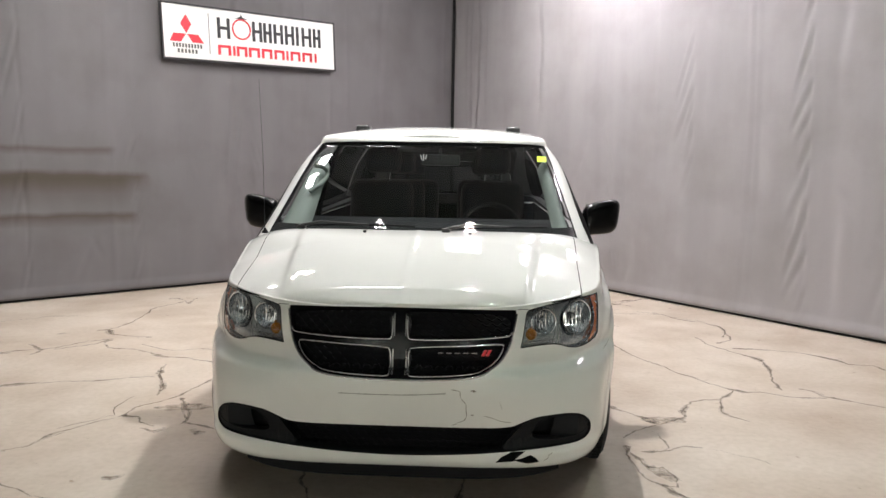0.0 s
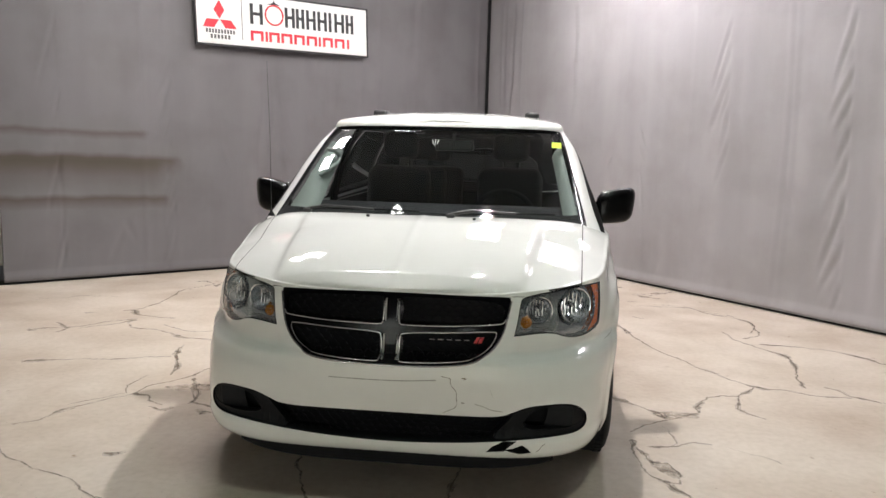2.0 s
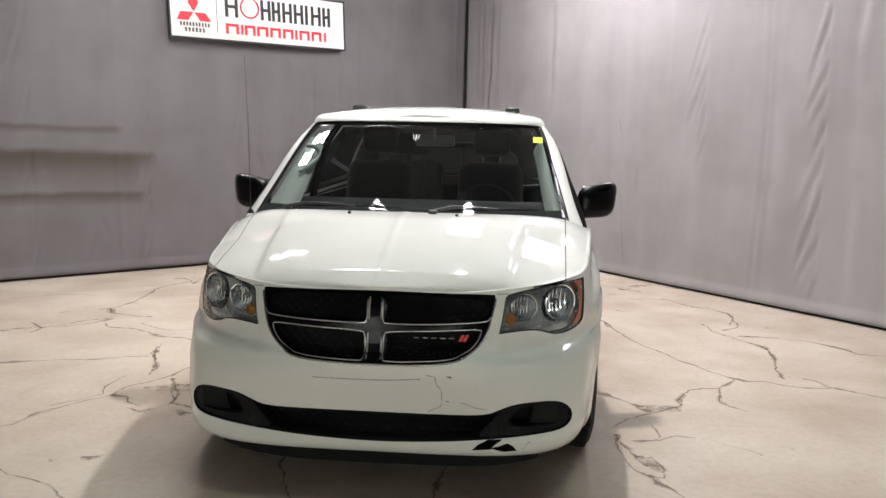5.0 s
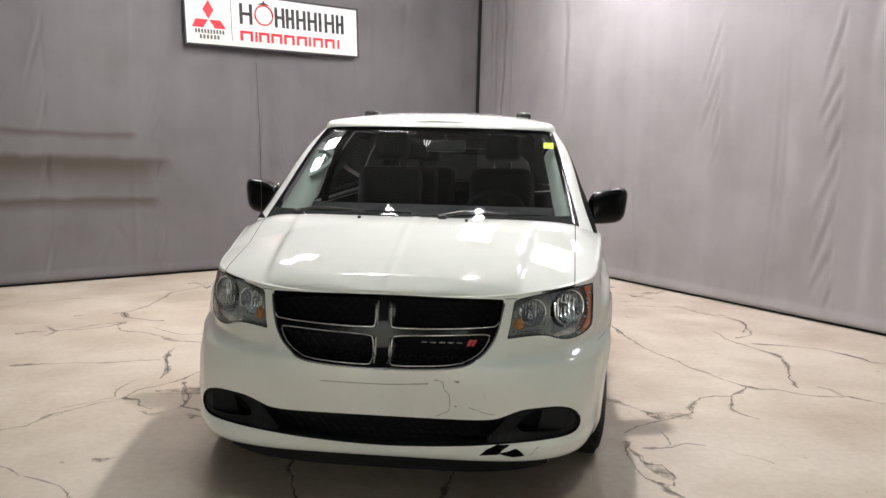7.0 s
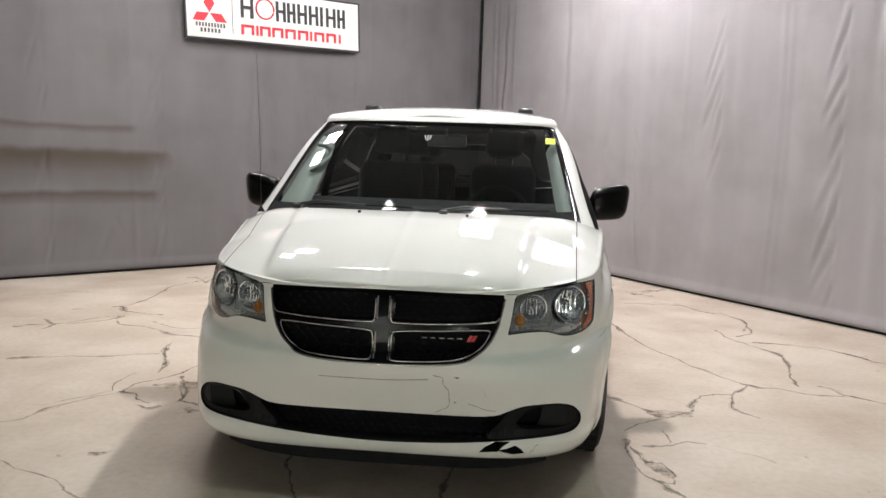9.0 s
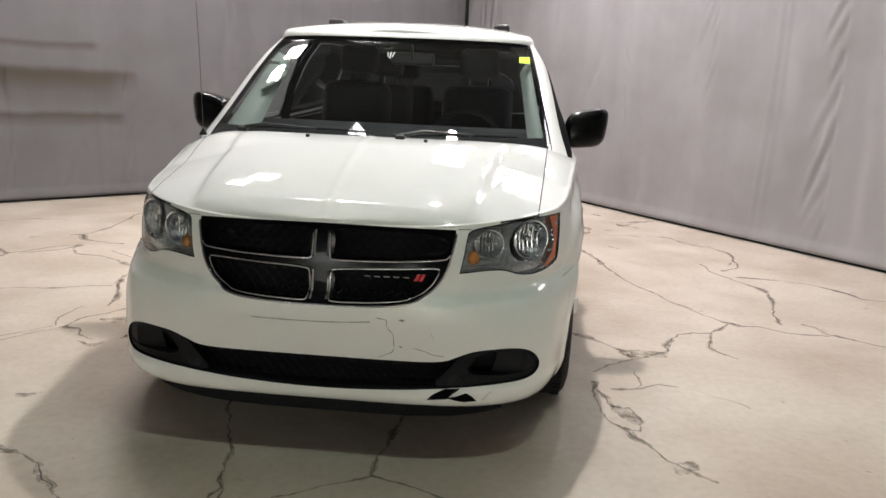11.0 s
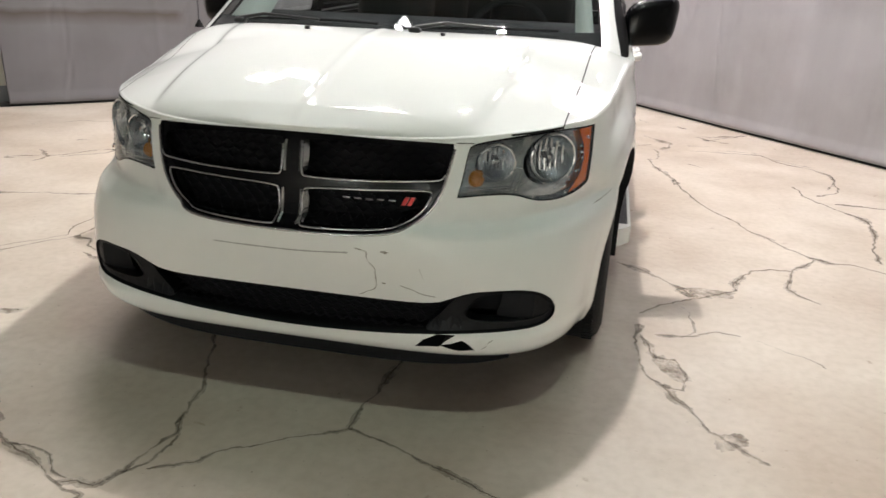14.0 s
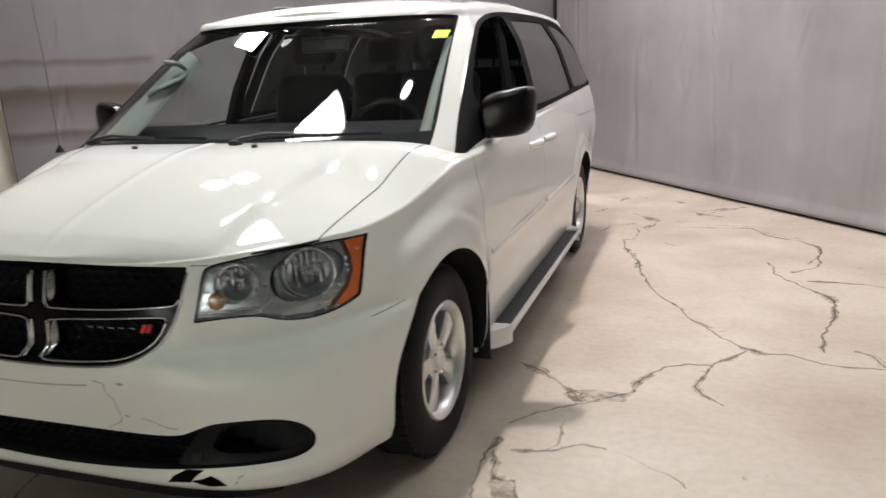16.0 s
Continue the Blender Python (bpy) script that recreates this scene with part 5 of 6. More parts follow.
def wheel():
    w = new("wheel")
    w.parent = van
    R, r = 0.343, 0.213
    prof = [(-0.09, r - 0.01), (-0.105, r + 0.02), (-0.112, 0.28), (-0.100, 0.318), (-0.082, R - 0.006), (-0.05, R), (0.0, R + 0.001), (0.05, R), (0.082, R - 0.006), (0.100, 0.318), (0.112, 0.28), (0.108, r + 0.025), (0.095, r)]
    tyre = part("tyre", lathe(prof, 64), RUBBER, w, "black road tyre")
    for k in range(56):
        a = 2 * math.pi * k / 56
        for sx in (-1, 1):
            bl = part("tread_block", TREAD, None, tyre)
            bl.matrix_local = Matrix.Rotation(a + 0.03 * sx, 4, "X") @ pose(0.062 * sx, 0, R - 0.002)
    rimp = [(0.098, r + 0.004), (0.104, r - 0.002), (0.096, r - 0.016), (0.060, r - 0.030), (0.0, r - 0.035), (-0.09, r - 0.02)]
    rim = part("rim", lathe(rimp, 64), ALLOY, w, "silver alloy rim with five broad spokes")
    part("brake_disc", lathe([(0.0, 0.03), (0.0, 0.14), (0.012, 0.14), (0.012, 0.03)], 40), DARKCHROME, w)
    part("wheel_back", lathe([(-0.03, 0.0), (-0.03, r - 0.03)], 32), MATTBLACK, w)
    for k in range(5):
        a = 2 * math.pi * k / 5 + 0.3
        bm = bmesh.new()
        secs = ((0.040, 0.034, 0.066), (0.075, 0.030, 0.071), (0.12, 0.034, 0.073), (0.165, 0.046, 0.071), (0.198, 0.062, 0.066))
        rows = []
        for rad, half, x in secs:
            rows.append([bm.verts.new(v) for v in ((x - 0.035, -half, rad), (x - 0.006, -half, rad), (x + 0.004, -half * 0.55, rad), (x + 0.004, half * 0.55, rad), (x - 0.006, half, rad), (x - 0.035, half, rad))])
        for p, q in zip(rows[:-1], rows[1:]):
            for i in range(6):
                bm.faces.new((p[i], p[(i + 1) % 6], q[(i + 1) % 6], q[i]))
        bm.faces.new(rows[0])
        bm.faces.new(rows[-1][::-1])
        for f in bm.faces:
            f.smooth = True
        sp = part("spoke", bm, ALLOY, rim)
        sp.data.set_sharp_from_angle(angle=radians(30))
        sp.matrix_local = Matrix.Rotation(a, 4, "X")
        nut = part("lug_nut", lathe([(0.05, 0.010), (0.080, 0.010), (0.086, 0.006), (0.086, 0.0)], 6), CHROME, rim)
        nut.matrix_local = Matrix.Rotation(a + 0.628, 4, "X") @ pose(0, 0, 0.054)
    part("hub", lathe([(0.032, 0.075), (0.064, 0.072), (0.072, 0.06), (0.074, 0.036), (0.084, 0.034), (0.088, 0.028), (0.088, 0.0)], 32), ALLOY, rim)
    return w


TREAD = bpy.data.meshes.new("tread_block")
bm = box(-0.018, 0.018, -0.0145, 0.0145, -0.006, 0.006)
bm.to_mesh(TREAD)
bm.free()
TREAD.materials.append(RUBBER)
first = wheel()
first.matrix_local = pose(0.838, WHEEL_Y, WHEEL_Z, 0, 0, -2)
for m in (pose(-0.838, WHEEL_Y, WHEEL_Z, 0, 0, 177), pose(0.872, WHEEL_Y + BASE, WHEEL_Z, 20), pose(-0.872, WHEEL_Y + BASE, WHEEL_Z, 10, 0, 180)):
    copy_thing(first, m)
for s in (1, -1):
    part("mud_flap", box(0.72 * s - 0.0, 0.985 * s, 1.27, 1.285, 0.17, 0.47, 0.005) if s > 0 else box(-0.985, -0.72, 1.27, 1.285, 0.17, 0.47, 0.005), RUBBER, van, "black mud flap")

# ---- running boards ----
for s in (1, -1):
    rb = tagged(new("running_board"), "white-edged running board with a grey step tread")
    rb.parent = van

    def bar(x0, x1, y0, y1, z0, z1, m, name, r=0.006):
        a, b = sorted((x0 * s, x1 * s))
        return part(name, box(a, b, y0, y1, z0, z1, r), m, rb)
    bar(0.945, 1.032, 1.40, 3.40, 0.238, 0.266, GREYTREAD, "tread", 0.004)
    bar(1.030, 1.046, 1.41, 3.39, 0.236, 0.272, PAINT, "edge", 0.007)
    bar(0.925, 0.947, 1.30, 3.48, 0.225, 0.280, PAINT, "inner_edge", 0.008)
    for k in range(6):
        bar(0.953 + k * 0.0135, 0.958 + k * 0.0135, 1.41, 3.39, 0.264, 0.2695, GREYTREAD, "tread_rib", 0.0)
    for y0, y1 in ((1.26, 1.42), (3.38, 3.54)):
        a = y0 if y0 < 2 else y1
        b = y1 if y0 < 2 else y0
        pts = [(0.92 * s, b), (1.046 * s, b), (1.040 * s, b * 0.85 + a * 0.15), (1.0 * s, b * 0.45 + a * 0.55), (0.92 * s, a)]
        part("end_cap", prism(pts, "z", 0.200, 0.280, PAINT), None, rb, "white end cap")
    for y in (1.5, 2.4, 3.2):
        bar(0.70, 1.01, y, y + 0.05, 0.205, 0.237, BLACK, "bracket", 0.004)

# ---- interior ----
dash = tagged(new("dashboard"), "dark grey dashboard")
dash.parent = van
bm = bmesh.new()
rows = []
for x in np.linspace(-0.83, 0.83, 34):
    q = (x / 0.83) ** 2
    prof = [(1.00 + 0.25 * q, 1.075 - 0.02 * q), (1.15 + 0.18 * q, 1.075), (1.35 + 0.10 * q, 1.125 + 0.02 * math.exp(-((x - 0.38) / 0.2) ** 2)), (1.56, 1.148), (1.62, 1.11), (1.54, 0.80), (1.50, 0.60), (1.10 + 0.2 * q, 0.60)]
    rows.append([bm.verts.new((x, y, z)) for y, z in prof])
for p, q in zip(rows[:-1], rows[1:]):
    for i in range(8):
        bm.faces.new((p[i], p[(i + 1) % 8], q[(i + 1) % 8], q[i]))
bm.faces.new(rows[0])
bm.faces.new(rows[-1][::-1])
for f in bm.faces:
    f.smooth = True
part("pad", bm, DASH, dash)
wheel_ring = [(0.19 * math.cos(a), 0, 0.19 * math.sin(a)) for a in np.linspace(0, 2 * math.pi, 41)[:-1]]
st = tagged(new("steering_wheel"), "black steering wheel")
st.parent = van
part("ring", tube(wheel_ring, 0.016, 8, True), SEAT, st)
part("boss", box(-0.07, 0.07, -0.03, 0.03, -0.06, 0.06, 0.025), SEAT, st)
for a in (20, 160, 270):
    part("wheel_spoke", tube([(0, 0, 0), (0.18 * math.cos(radians(a)), 0, 0.18 * math.sin(radians(a)))], 0.014, 6), SEAT, st)
st.matrix_local = pose(0.38, 1.68, 1.06, -28)


def seat(x, y, w):
    s = tagged(new("seat"), "dark cloth seat with a headrest")
    s.parent = van
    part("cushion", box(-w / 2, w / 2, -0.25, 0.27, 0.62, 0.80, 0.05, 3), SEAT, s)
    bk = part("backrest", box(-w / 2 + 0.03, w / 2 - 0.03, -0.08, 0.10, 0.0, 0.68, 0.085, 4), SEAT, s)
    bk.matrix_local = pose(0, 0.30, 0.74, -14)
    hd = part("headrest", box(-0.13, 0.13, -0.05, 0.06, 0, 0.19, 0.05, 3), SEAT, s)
    hd.matrix_local = pose(0, 0.49, 1.45, -8)
    for px in (-0.06, 0.06):
        part("headrest_post", tube([(px, 0.475, 1.36), (px, 0.505, 1.48)], 0.007, 6), DARKCHROME, s)
    s.location = (x, y, -0.03)


for x, y, w in ((0.40, 2.05, 0.52), (-0.40, 2.05, 0.52), (0.38, 3.05, 0.50), (-0.38, 3.05, 0.50), (0.36, 3.95, 0.6), (-0.36, 3.95, 0.6)):
    seat(x, y, w)
mirror_in = tagged(new("rear_view_mirror"), "black rear-view mirror")
mirror_in.parent = van
part("case", box(-0.12, 0.12, -0.02, 0.025, -0.035, 0.035, 0.015), BLACK, mirror_in)
part("stem", tube([(0, -0.02, 0), (0, -0.05, 0.07)], 0.008, 6), BLACK, mirror_in)
mirror_in.location = (0.06, 1.80, 1.50)
part("grab_handle", tube(chaikin([(-0.68, 1.40, 1.295), (-0.655, 1.42, 1.318), (-0.635, 1.49, 1.343), (-0.625, 1.60, 1.374), (-0.625, 1.645, 1.412), (-0.645, 1.60, 1.446), (-0.68, 1.54, 1.450)], 3, False), 0.0125, 8), TRIM, van, "pale pillar grab handle")
for sd in (1, -1):
    verts = [(sd * x, y + dy, z) for x, y, z in ((0.845, 2.17, 1.02), (0.825, 2.30, 1.30), (0.775, 2.40, 1.50), (0.715, 2.46, 1.62)) for dy in (0.0, 0.02, 0.11, 0.13)]
    verts = [(x - sd * (0.025 if k % 4 in (1, 2) else 0.0), y, z) for k, (x, y, z) in enumerate(verts)]
    faces = [(a * 4 + b, a * 4 + b + 1, a * 4 + b + 5, a * 4 + b + 4) for a in range(3) for b in range(3)]
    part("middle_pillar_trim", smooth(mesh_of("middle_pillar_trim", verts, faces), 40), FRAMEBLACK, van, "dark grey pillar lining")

# ---- sign on the curtain ----
sign = tagged(new("sign_board"), "white dealer sign board with black and red lettering shapes", "sign")
part("board", box(0, 2.425, -0.03, 0, 0, 0.615, 0.004), WHITE, sign)
for x0, x1, z0, z1 in ((-0.018, 2.443, -0.02, 0.0), (-0.018, 2.443, 0.615, 0.635), (-0.018, 0.0, 0, 0.615), (2.425, 2.443, 0, 0.615)):
    part("edge", box(x0, x1, -0.04, 0, z0, z1), INK, sign)


def block(x0, x1, z0, z1, m, name="letter_block"):
    part(name, box(x0, x1, -0.037, -0.031, z0, z1), m, sign)


def strokes(x0, x1, z0, z1, m, thick):
    """A letter-sized shape of two upright bars, or one where it is narrow."""
    for a in ((x0, x1 - thick) if x1 - x0 > 2.6 * thick else (x0,)):
        block(a, min(x1, a + thick), z0, z1, m)


for x0, x1 in ((0.685, 0.855), (1.165, 1.305), (1.325, 1.445), (1.475, 1.615), (1.645, 1.785), (1.815, 1.860), (1.905, 2.055), (2.085, 2.205)):
    strokes(x0, x1, 0.275, 0.52, INK, 0.040)
    block(x0, x1, 0.380, 0.418, INK)
ring = [(1.015 + 0.122 * math.cos(a), -0.034, 0.405 + 0.118 * math.sin(a)) for a in np.linspace(0, 2 * math.pi, 41)[:-1]]
part("ring", tube(ring, 0.010, 6, True), REDINK, sign)
part("ring_tip", prism([(0.92, 0.530), (1.11, 0.530), (1.03, 0.555), (1.015, 0.590), (1.0, 0.555)], "y", -0.037, -0.031, INK), None, sign)
for x0, x1 in ((0.685, 0.855), (0.885, 0.915), (0.935, 1.08), (1.105, 1.26), (1.29, 1.44), (1.475, 1.625), (1.655, 1.685), (1.72, 1.87), (1.905, 2.055), (2.10, 2.13)):
    strokes(x0, x1, 0.075, 0.195, REDINK, 0.034)
    if x1 - x0 > 0.1:
        block(x0, x1, 0.163, 0.195, REDINK)
block(0.572, 0.577, 0.07, 0.55, GREYINK, "divider")


def rhomb(pts):
    part("rhomb", prism(pts, "y", -0.037, -0.031, REDINK), None, sign)


rhomb([(0.285, 0.295), (0.35, 0.40), (0.285, 0.51), (0.215, 0.40)])
rhomb([(0.278, 0.285), (0.125, 0.285), (0.075, 0.190), (0.212, 0.190)])
rhomb([(0.294, 0.285), (0.43, 0.285), (0.50, 0.190), (0.36, 0.190)])
for x0, x1, z, n in ((0.11, 0.49, 0.125, 10), (0.165, 0.43, 0.062, 6)):
    w = (x1 - x0) / n
    for k in range(n):
        block(x0 + k * w, x0 + k * w + w * 0.55, z, z + 0.046, GREYINK)
p0 = LEFT_END + DL * 2.165 + NL * 0.075
sign.matrix_world = Matrix.Translation((p0.x, p0.y, 2.742)) @ Matrix.Rotation(math.atan2(DL.y, DL.x), 4, "Z") @ Matrix.Rotation(radians(-2.7), 4, "Y")

# ---- floor cracks ----


def crack(points, width, seed, material=None, name="crack", wobble=1.0):
    """A wandering filled crack in the floor."""
    rng = random.Random(seed)
    pts = [np.array(p, float) for p in points]
    for step in range(4):
        out = [pts[0]]
        for a, b in zip(pts[:-1], pts[1:]):
            d = b - a
            ln = np.linalg.norm(d)
            nrm = np.array((-d[1], d[0])) / (ln + 1e-9)
            out += [(a + b) / 2 + nrm * rng.gauss(0, 0.055 * wobble * ln), b]
        pts = out
    verts, faces = [], []
    width *= 0.60 if material is None else 1.05
    ph = rng.random() * 9
    lift = 0.0017 + 0.000011 * (seed % 100) + (0.0007 if material is None else 0.0)
    for i, p in enumerate(pts):
        q = pts[min(i + 1, len(pts) - 1)] - pts[max(i - 1, 0)]
        q = q / (np.linalg.norm(q) + 1e-9)
        swell = max(0.0, noise.noise(Vector((p[0] * 5 + ph, p[1] * 5, seed)))) * 2.2 + 0.35
        w = width * swell * (0.8 + 0.4 * rng.random()) * (0.25 if i in (0, len(pts) - 1) else 1)
        k = rng.gauss(0, 0.08)
        verts.append((p[0] - q[1] * w * (0.5 + k), p[1] + q[0] * w * (0.5 + k), lift))
        verts.append((p[0] + q[1] * w * (0.5 - k), p[1] - q[0] * w * (0.5 - k), lift))
    for i in range(len(pts) - 1):
        faces.append((2 * i, 2 * i + 1, 2 * i + 3, 2 * i + 2))
    return part(name, mesh_of(name, verts, faces), material or CRACK, floor)


def stained_crack(points, width, seed, halo=0.028):
    """A crack with a brown stain along it."""
    crack(points, halo, seed, PATCH, "stain")
    crack(points, width, seed)


def blotch(x, y, rx, ry, turn, seed):
    rng = random.Random(seed)
    n = 40
    pts = []
    for k in range(n):
        a = 2 * math.pi * k / n
        r = 1 + 0.35 * noise.noise(Vector((math.cos(a) * 1.6 + seed, math.sin(a) * 1.6, 0))) + 0.06 * rng.gauss(0, 1)
        u, v = rx * r * math.cos(a), ry * r * math.sin(a)
        pts.append((x + u * math.cos(turn) - v * math.sin(turn), y + u * math.sin(turn) + v * math.cos(turn), 0.0015))
    part("patch", mesh_of("patch", pts, [tuple(range(n))]), PATCH, floor)


stained_crack([(-2.3, 3.2), (-1.62, 2.9), (-1.2, 2.68), (-0.96, 2.57), (-0.79, 2.39), (-0.63, 2.31), (-0.54, 2.27), (-0.46, 2.22), (-0.36, 2.19), (-0.37, 2.05), (-0.3, 1.7)], 0.0075, 1)
stained_crack([(-0.70, 2.34), (-0.58, 2.33), (-0.50, 2.26), (-0.44, 2.24)], 0.012, 21)
stained_crack([(-0.46, 2.22), (-0.35, 2.23), (-0.32, 2.30), (-0.30, 2.40), (-0.28, 2.53), (-0.32, 2.69), (-0.38, 2.87), (-0.49, 3.14), (-0.6, 3.6)], 0.0067, 2)
stained_crack([(-0.33, 2.26), (-0.27, 2.36), (-0.26, 2.50), (-0.30, 2.62)], 0.006, 22)
stained_crack([(-0.26, 2.33), (-0.15, 2.39), (-0.08, 2.48), (0.02, 2.54), (0.11, 2.60), (0.21, 2.66), (0.21, 2.76), (0.23, 2.86), (0.24, 3.02), (0.3, 3.5)], 0.0060, 3, 0.018)
stained_crack([(0.21, 2.66), (0.31, 2.63), (0.43, 2.58), (0.56, 2.52), (0.65, 2.47), (0.71, 2.44), (0.95, 2.2)], 0.007, 4, 0.018)
stained_crack([(1.11, 3.70), (1.10, 3.43), (1.12, 3.26), (1.19, 3.16), (1.24, 3.08), (1.28, 2.99), (1.34, 2.90), (1.39, 2.85), (1.45, 2.80)], 0.0075, 5)
stained_crack([(1.11, 3.60), (1.16, 3.41), (1.23, 3.41), (1.26, 3.31), (1.24, 3.18), (1.17, 3.20)], 0.0067, 6)
blotch(1.21, 3.33, 0.05, 0.11, 0.5, 3)
blotch(1.36, 2.90, 0.035, 0.07, -0.8, 5)
blotch(-1.42, 4.13, 0.15, 0.07, 0.2, 7)
blotch(1.42, 4.13, 0.14, 0.06, 0.1, 9)
crack([(-4.04, 6.45), (-3.87, 6.6), (-3.7, 6.77), (-3.38, 6.8)], 0.012, 100)
stained_crack([(-2.91, 6.24), (-2.86, 6.53), (-2.91, 7.01), (-2.92, 7.43), (-2.8, 7.73)], 0.02, 101, 0.034)
crack([(-3.04, 7.85), (-2.97, 7.93), (-2.72, 7.59), (-2.76, 7.96)], 0.03, 102, PATCH)
stained_crack([(-2.99, 6.16), (-2.91, 6.22), (-2.8, 6.04), (-2.69, 6.01), (-2.41, 5.97)], 0.02, 103, 0.034)
crack([(-3.3, 5.29), (-3.15, 5.42), (-2.98, 5.51), (-2.87, 5.73), (-2.7, 5.87)], 0.05, 104, PATCH)
crack([(-2.96, 5.44), (-2.87, 5.56), (-2.76, 5.66), (-2.7, 5.83), (-2.58, 5.55), (-2.42, 5.53), (-2.26, 5.47), (-2.03, 5.31), (-1.85, 5.3), (-1.73, 5.24), (-1.59, 5.17)], 0.05, 105, PATCH)
crack([(-2.38, 5.7), (-2.2, 5.59), (-2.03, 5.52), (-1.76, 5.58)], 0.03, 106, PATCH)
crack([(-3.26, 5.6), (-3.05, 5.43), (-3.05, 5.28)], 0.06, 107, PATCH)
crack([(-3.25, 5.99), (-3.16, 6.05)], 0.03, 108, PATCH)
stained_crack([(-2.76, 4.47), (-2.58, 4.54), (-2.24, 4.62), (-2.02, 4.73), (-1.87, 4.77)], 0.01, 109, 0.034)
crack([(-1.93, 5.1), (-1.89, 4.87), (-1.79, 4.71), (-1.71, 4.47), (-1.67, 4.35)], 0.03, 110, PATCH)
stained_crack([(-1.93, 5.02), (-1.83, 4.76), (-1.74, 4.6), (-1.67, 4.35)], 0.012, 111, 0.034)
crack([(-1.8, 4.32), (-1.81, 4.2), (-1.82, 4.09), (-1.75, 3.96), (-1.81, 3.88), (-1.86, 3.82), (-1.95, 3.7)], 0.018, 112)
crack([(-1.7, 3.96), (-1.78, 3.86), (-1.85, 3.75), (-1.93, 3.62), (-1.95, 3.45), (-2.04, 3.37)], 0.03, 113, PATCH)
crack([(-1.88, 3.66), (-1.92, 3.55), (-1.97, 3.43), (-2.04, 3.37)], 0.01, 114)
stained_crack([(-1.46, 4.75), (-1.49, 4.56), (-1.53, 4.36), (-1.59, 4.25), (-1.7, 4.1), (-1.7, 3.95), (-1.61, 3.94), (-1.56, 3.85), (-1.45, 3.79)], 0.014, 115, 0.034)
crack([(-1.51, 4.31), (-1.42, 4.17), (-1.36, 3.99), (-1.31, 3.9), (-1.32, 3.83)], 0.03, 116, PATCH)
stained_crack([(-1.5, 4.31), (-1.33, 3.99), (-1.31, 3.87), (-1.2, 3.82), (-1.11, 3.77)], 0.012, 117, 0.034)
crack([(-1.23, 3.76), (-1.17, 3.7), (-1.15, 3.73)], 0.03, 118, PATCH)
crack([(-1.52, 3.76), (-1.41, 3.7), (-1.37, 3.77)], 0.02, 119, PATCH)
crack([(-1.39, 3.08), (-1.32, 3.1), (-1.31, 3.14)], 0.03, 120, PATCH)
crack([(1.83, 8.29), (1.92, 8.11), (2.09, 8.32), (2.26, 8.5)], 0.05, 121, PATCH)
crack([(2.01, 7.67), (2.25, 7.67), (2.36, 7.43), (2.64, 7.22)], 0.03, 122, PATCH)
crack([(2.69, 6.95), (2.66, 6.74), (2.53, 6.43)], 0.025, 123, PATCH)
stained_crack([(2.48, 6.04), (2.73, 6.02), (2.96, 5.97), (3.1, 5.83), (3.21, 5.6), (3.39, 5.57), (3.4, 5.42)], 0.018, 124, 0.034)
stained_crack([(2.52, 4.87), (2.59, 4.81), (2.61, 4.69), (2.72, 4.62), (2.89, 4.49)], 0.014, 125, 0.034)
crack([(1.09, 7.34), (1.16, 7.58), (1.39, 7.72)], 0.040, 126, PATCH)
crack([(1.3, 7.05), (1.38, 7.06), (1.41, 7.38), (1.38, 7.49)], 0.040, 128, PATCH)
crack([(1.45, 7.49), (1.55, 7.79), (1.47, 7.91), (1.31, 8.16)], 0.04, 129, PATCH)
crack([(1.14, 8.78), (1.2, 9.02), (1.16, 9.08)], 0.064, 130, PATCH)
crack([(1.29, 9.13), (1.41, 8.96)], 0.032, 131, PATCH)
crack([(0.97, 8.21), (1.06, 8.37)], 0.08, 132, PATCH)
crack([(1.68, 8.78), (1.76, 8.72), (1.7, 8.84)], 0.048, 133, PATCH)
crack([(1.91, 8.29), (2.06, 8.38), (2.31, 8.54)], 0.06, 134, PATCH)
crack([(1.95, 8.15), (2.09, 8.04)], 0.05, 135, PATCH)
crack([(1.62, 6.99), (1.72, 6.89)], 0.02, 136)
stained_crack([(1.69, 7.54), (1.94, 7.57), (2.16, 7.57), (2.29, 7.58), (2.37, 7.33), (2.53, 7.2), (2.66, 7.03), (2.69, 6.82), (2.62, 6.48), (2.55, 6.34), (2.42, 6.23)], 0.016, 137, 0.034)
crack([(1.69, 7.78), (1.9, 7.8)], 0.03, 138, PATCH)
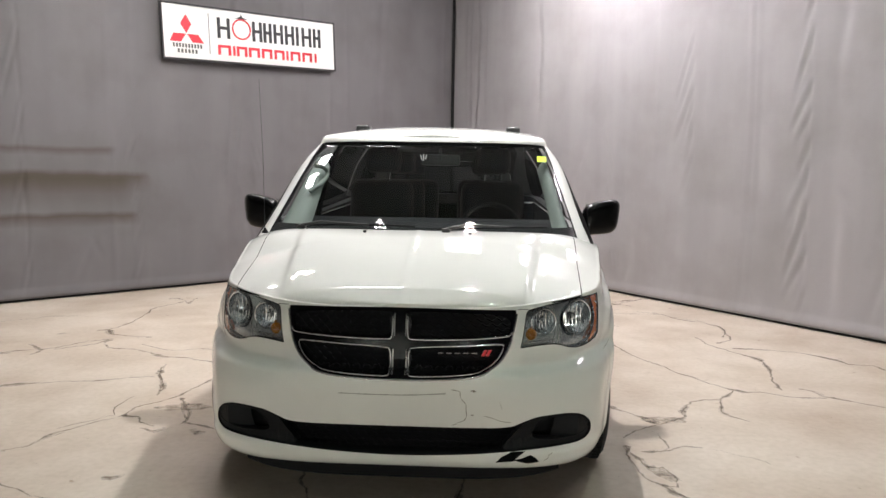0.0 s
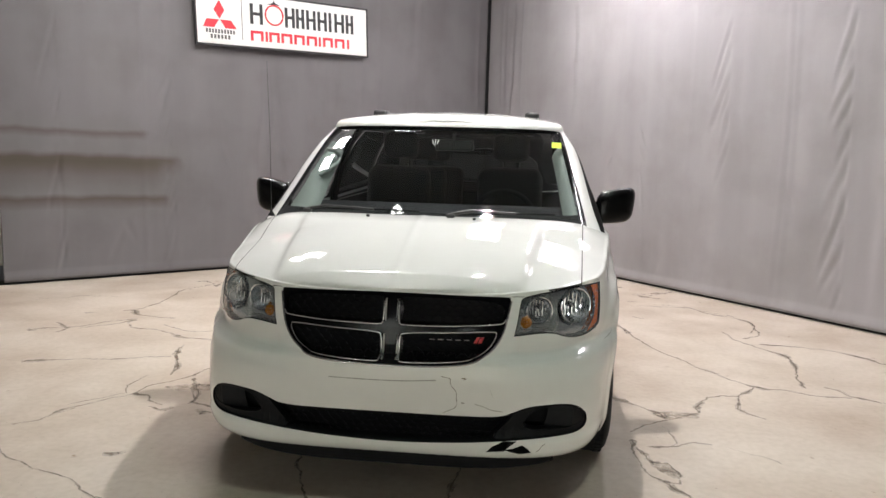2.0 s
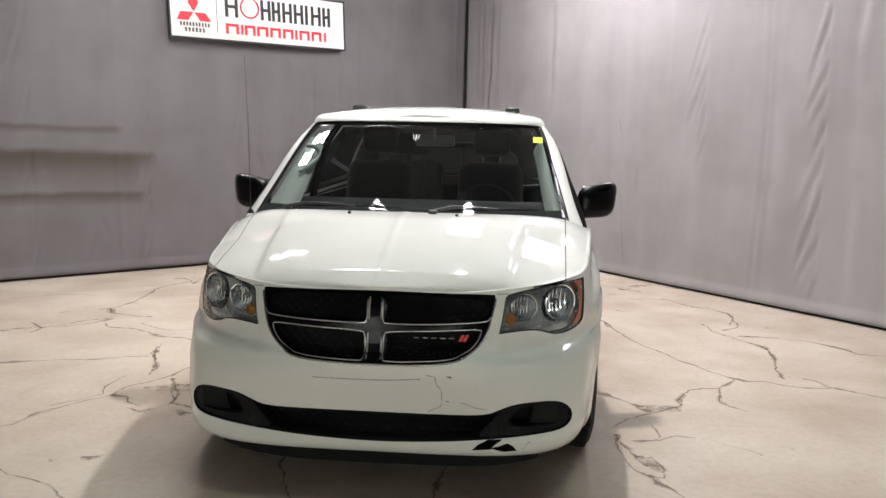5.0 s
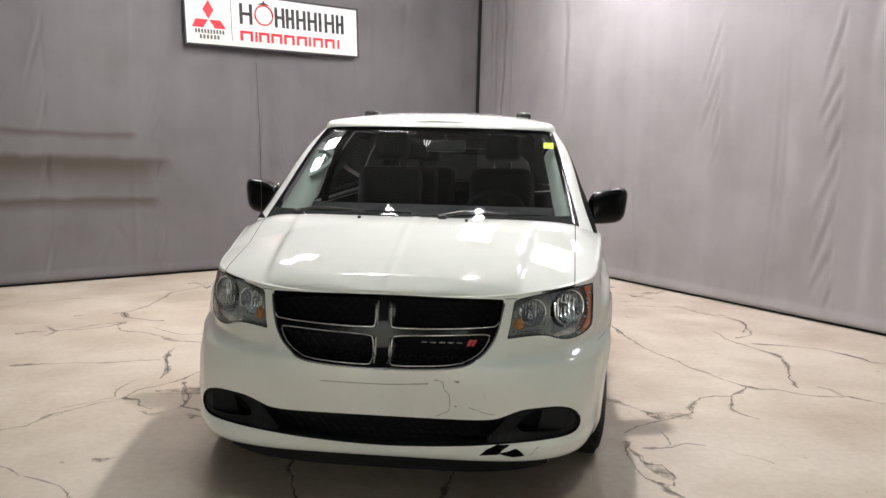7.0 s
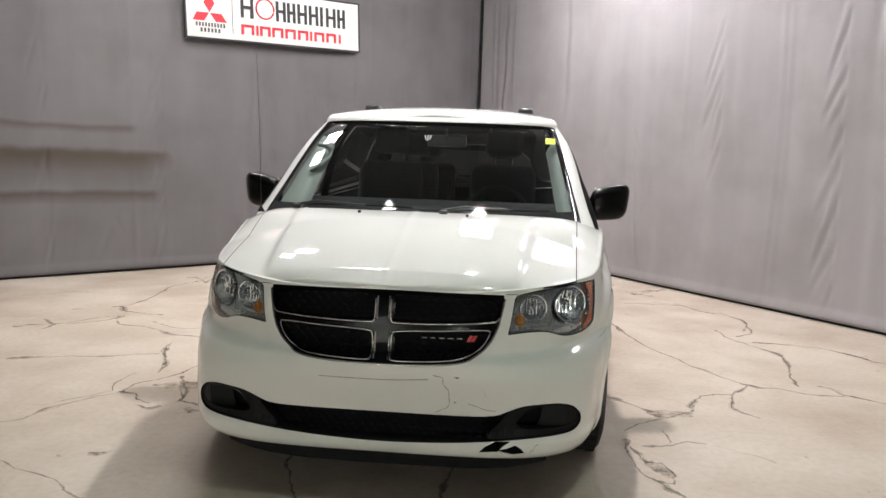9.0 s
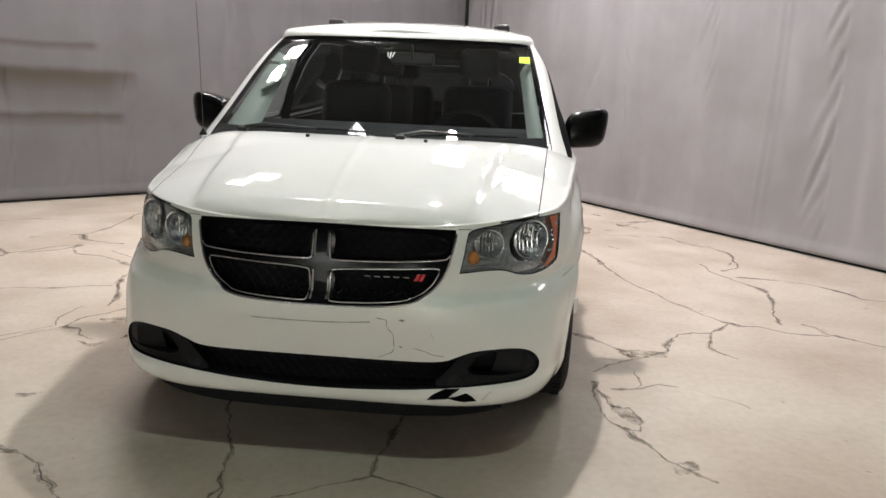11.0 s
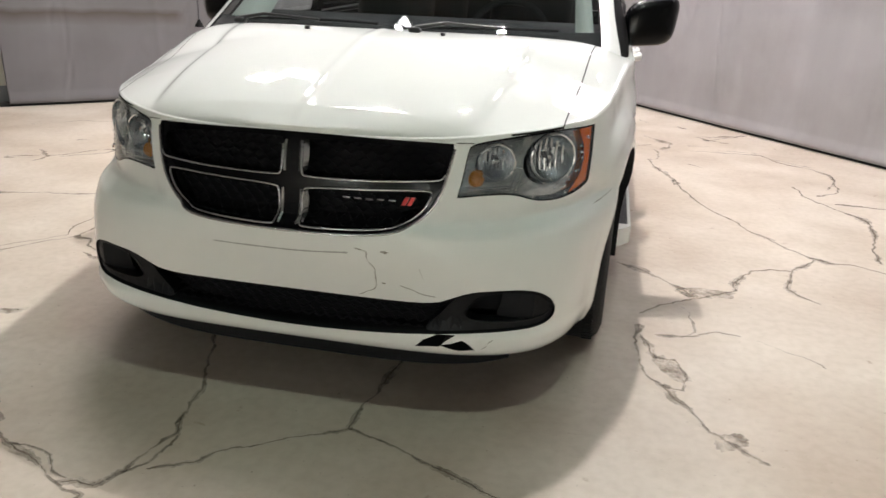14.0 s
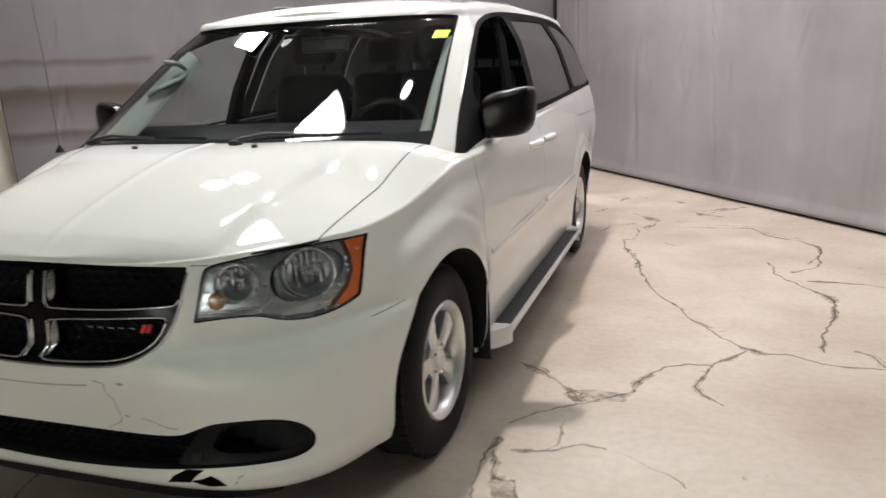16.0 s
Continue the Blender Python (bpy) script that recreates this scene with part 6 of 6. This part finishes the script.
stained_crack([(2.3, 6.47), (2.31, 6.2), (2.35, 6.13), (2.42, 5.99), (2.51, 5.79), (2.57, 5.64), (2.53, 5.38), (2.46, 5.19), (2.41, 4.94), (2.39, 4.82)], 0.018, 139, 0.034)
crack([(2.54, 4.85), (2.6, 4.82), (2.62, 4.73)], 0.018, 140)
stained_crack([(1.3, 7.05), (1.37, 6.68), (1.44, 6.52), (1.52, 6.01), (1.57, 5.78), (1.62, 5.62), (1.74, 5.39), (1.78, 5.25)], 0.016, 141, 0.034)
crack([(1.42, 6.64), (1.46, 6.36), (1.45, 6.21)], 0.04, 142, PATCH)
crack([(1.8, 5.18), (1.87, 5.12), (1.91, 5.07)], 0.05, 143, PATCH)
stained_crack([(1.78, 5.25), (1.88, 5.08), (1.94, 4.93), (2.03, 4.82), (2.12, 4.75), (2.24, 4.76), (2.35, 4.68), (2.5, 4.66), (2.61, 4.66)], 0.013, 144, 0.034)
stained_crack([(2.05, 4.79), (1.99, 4.69), (1.89, 4.55), (1.85, 4.42), (1.81, 4.31), (1.84, 4.24), (1.92, 4.14)], 0.012, 145, 0.034)
stained_crack([(1.89, 4.56), (1.79, 4.56), (1.7, 4.51), (1.63, 4.4), (1.57, 4.29), (1.57, 4.2), (1.48, 4.13), (1.39, 4.06)], 0.013, 146, 0.034)
crack([(1.57, 4.32), (1.6, 4.3), (1.56, 4.2)], 0.035, 147, PATCH)
stained_crack([(1.4, 4.06), (1.31, 4.0), (1.21, 3.93), (1.12, 3.81)], 0.012, 148, 0.034)
stained_crack([(1.37, 4.06), (1.32, 4.15), (1.24, 4.25), (1.14, 4.36), (1.03, 4.43)], 0.009, 149, 0.034)
crack([(1.3, 3.94), (1.33, 3.87), (1.33, 3.79), (1.33, 3.68), (1.29, 3.63), (1.23, 3.62)], 0.01, 150, PATCH)
stained_crack([(1.17, 3.61), (1.27, 3.62), (1.36, 3.67), (1.43, 3.71), (1.51, 3.69)], 0.009, 151, 0.034)
crack([(1.56, 3.67), (1.62, 3.63), (1.68, 3.58), (1.74, 3.55), (1.78, 3.49)], 0.008, 152)
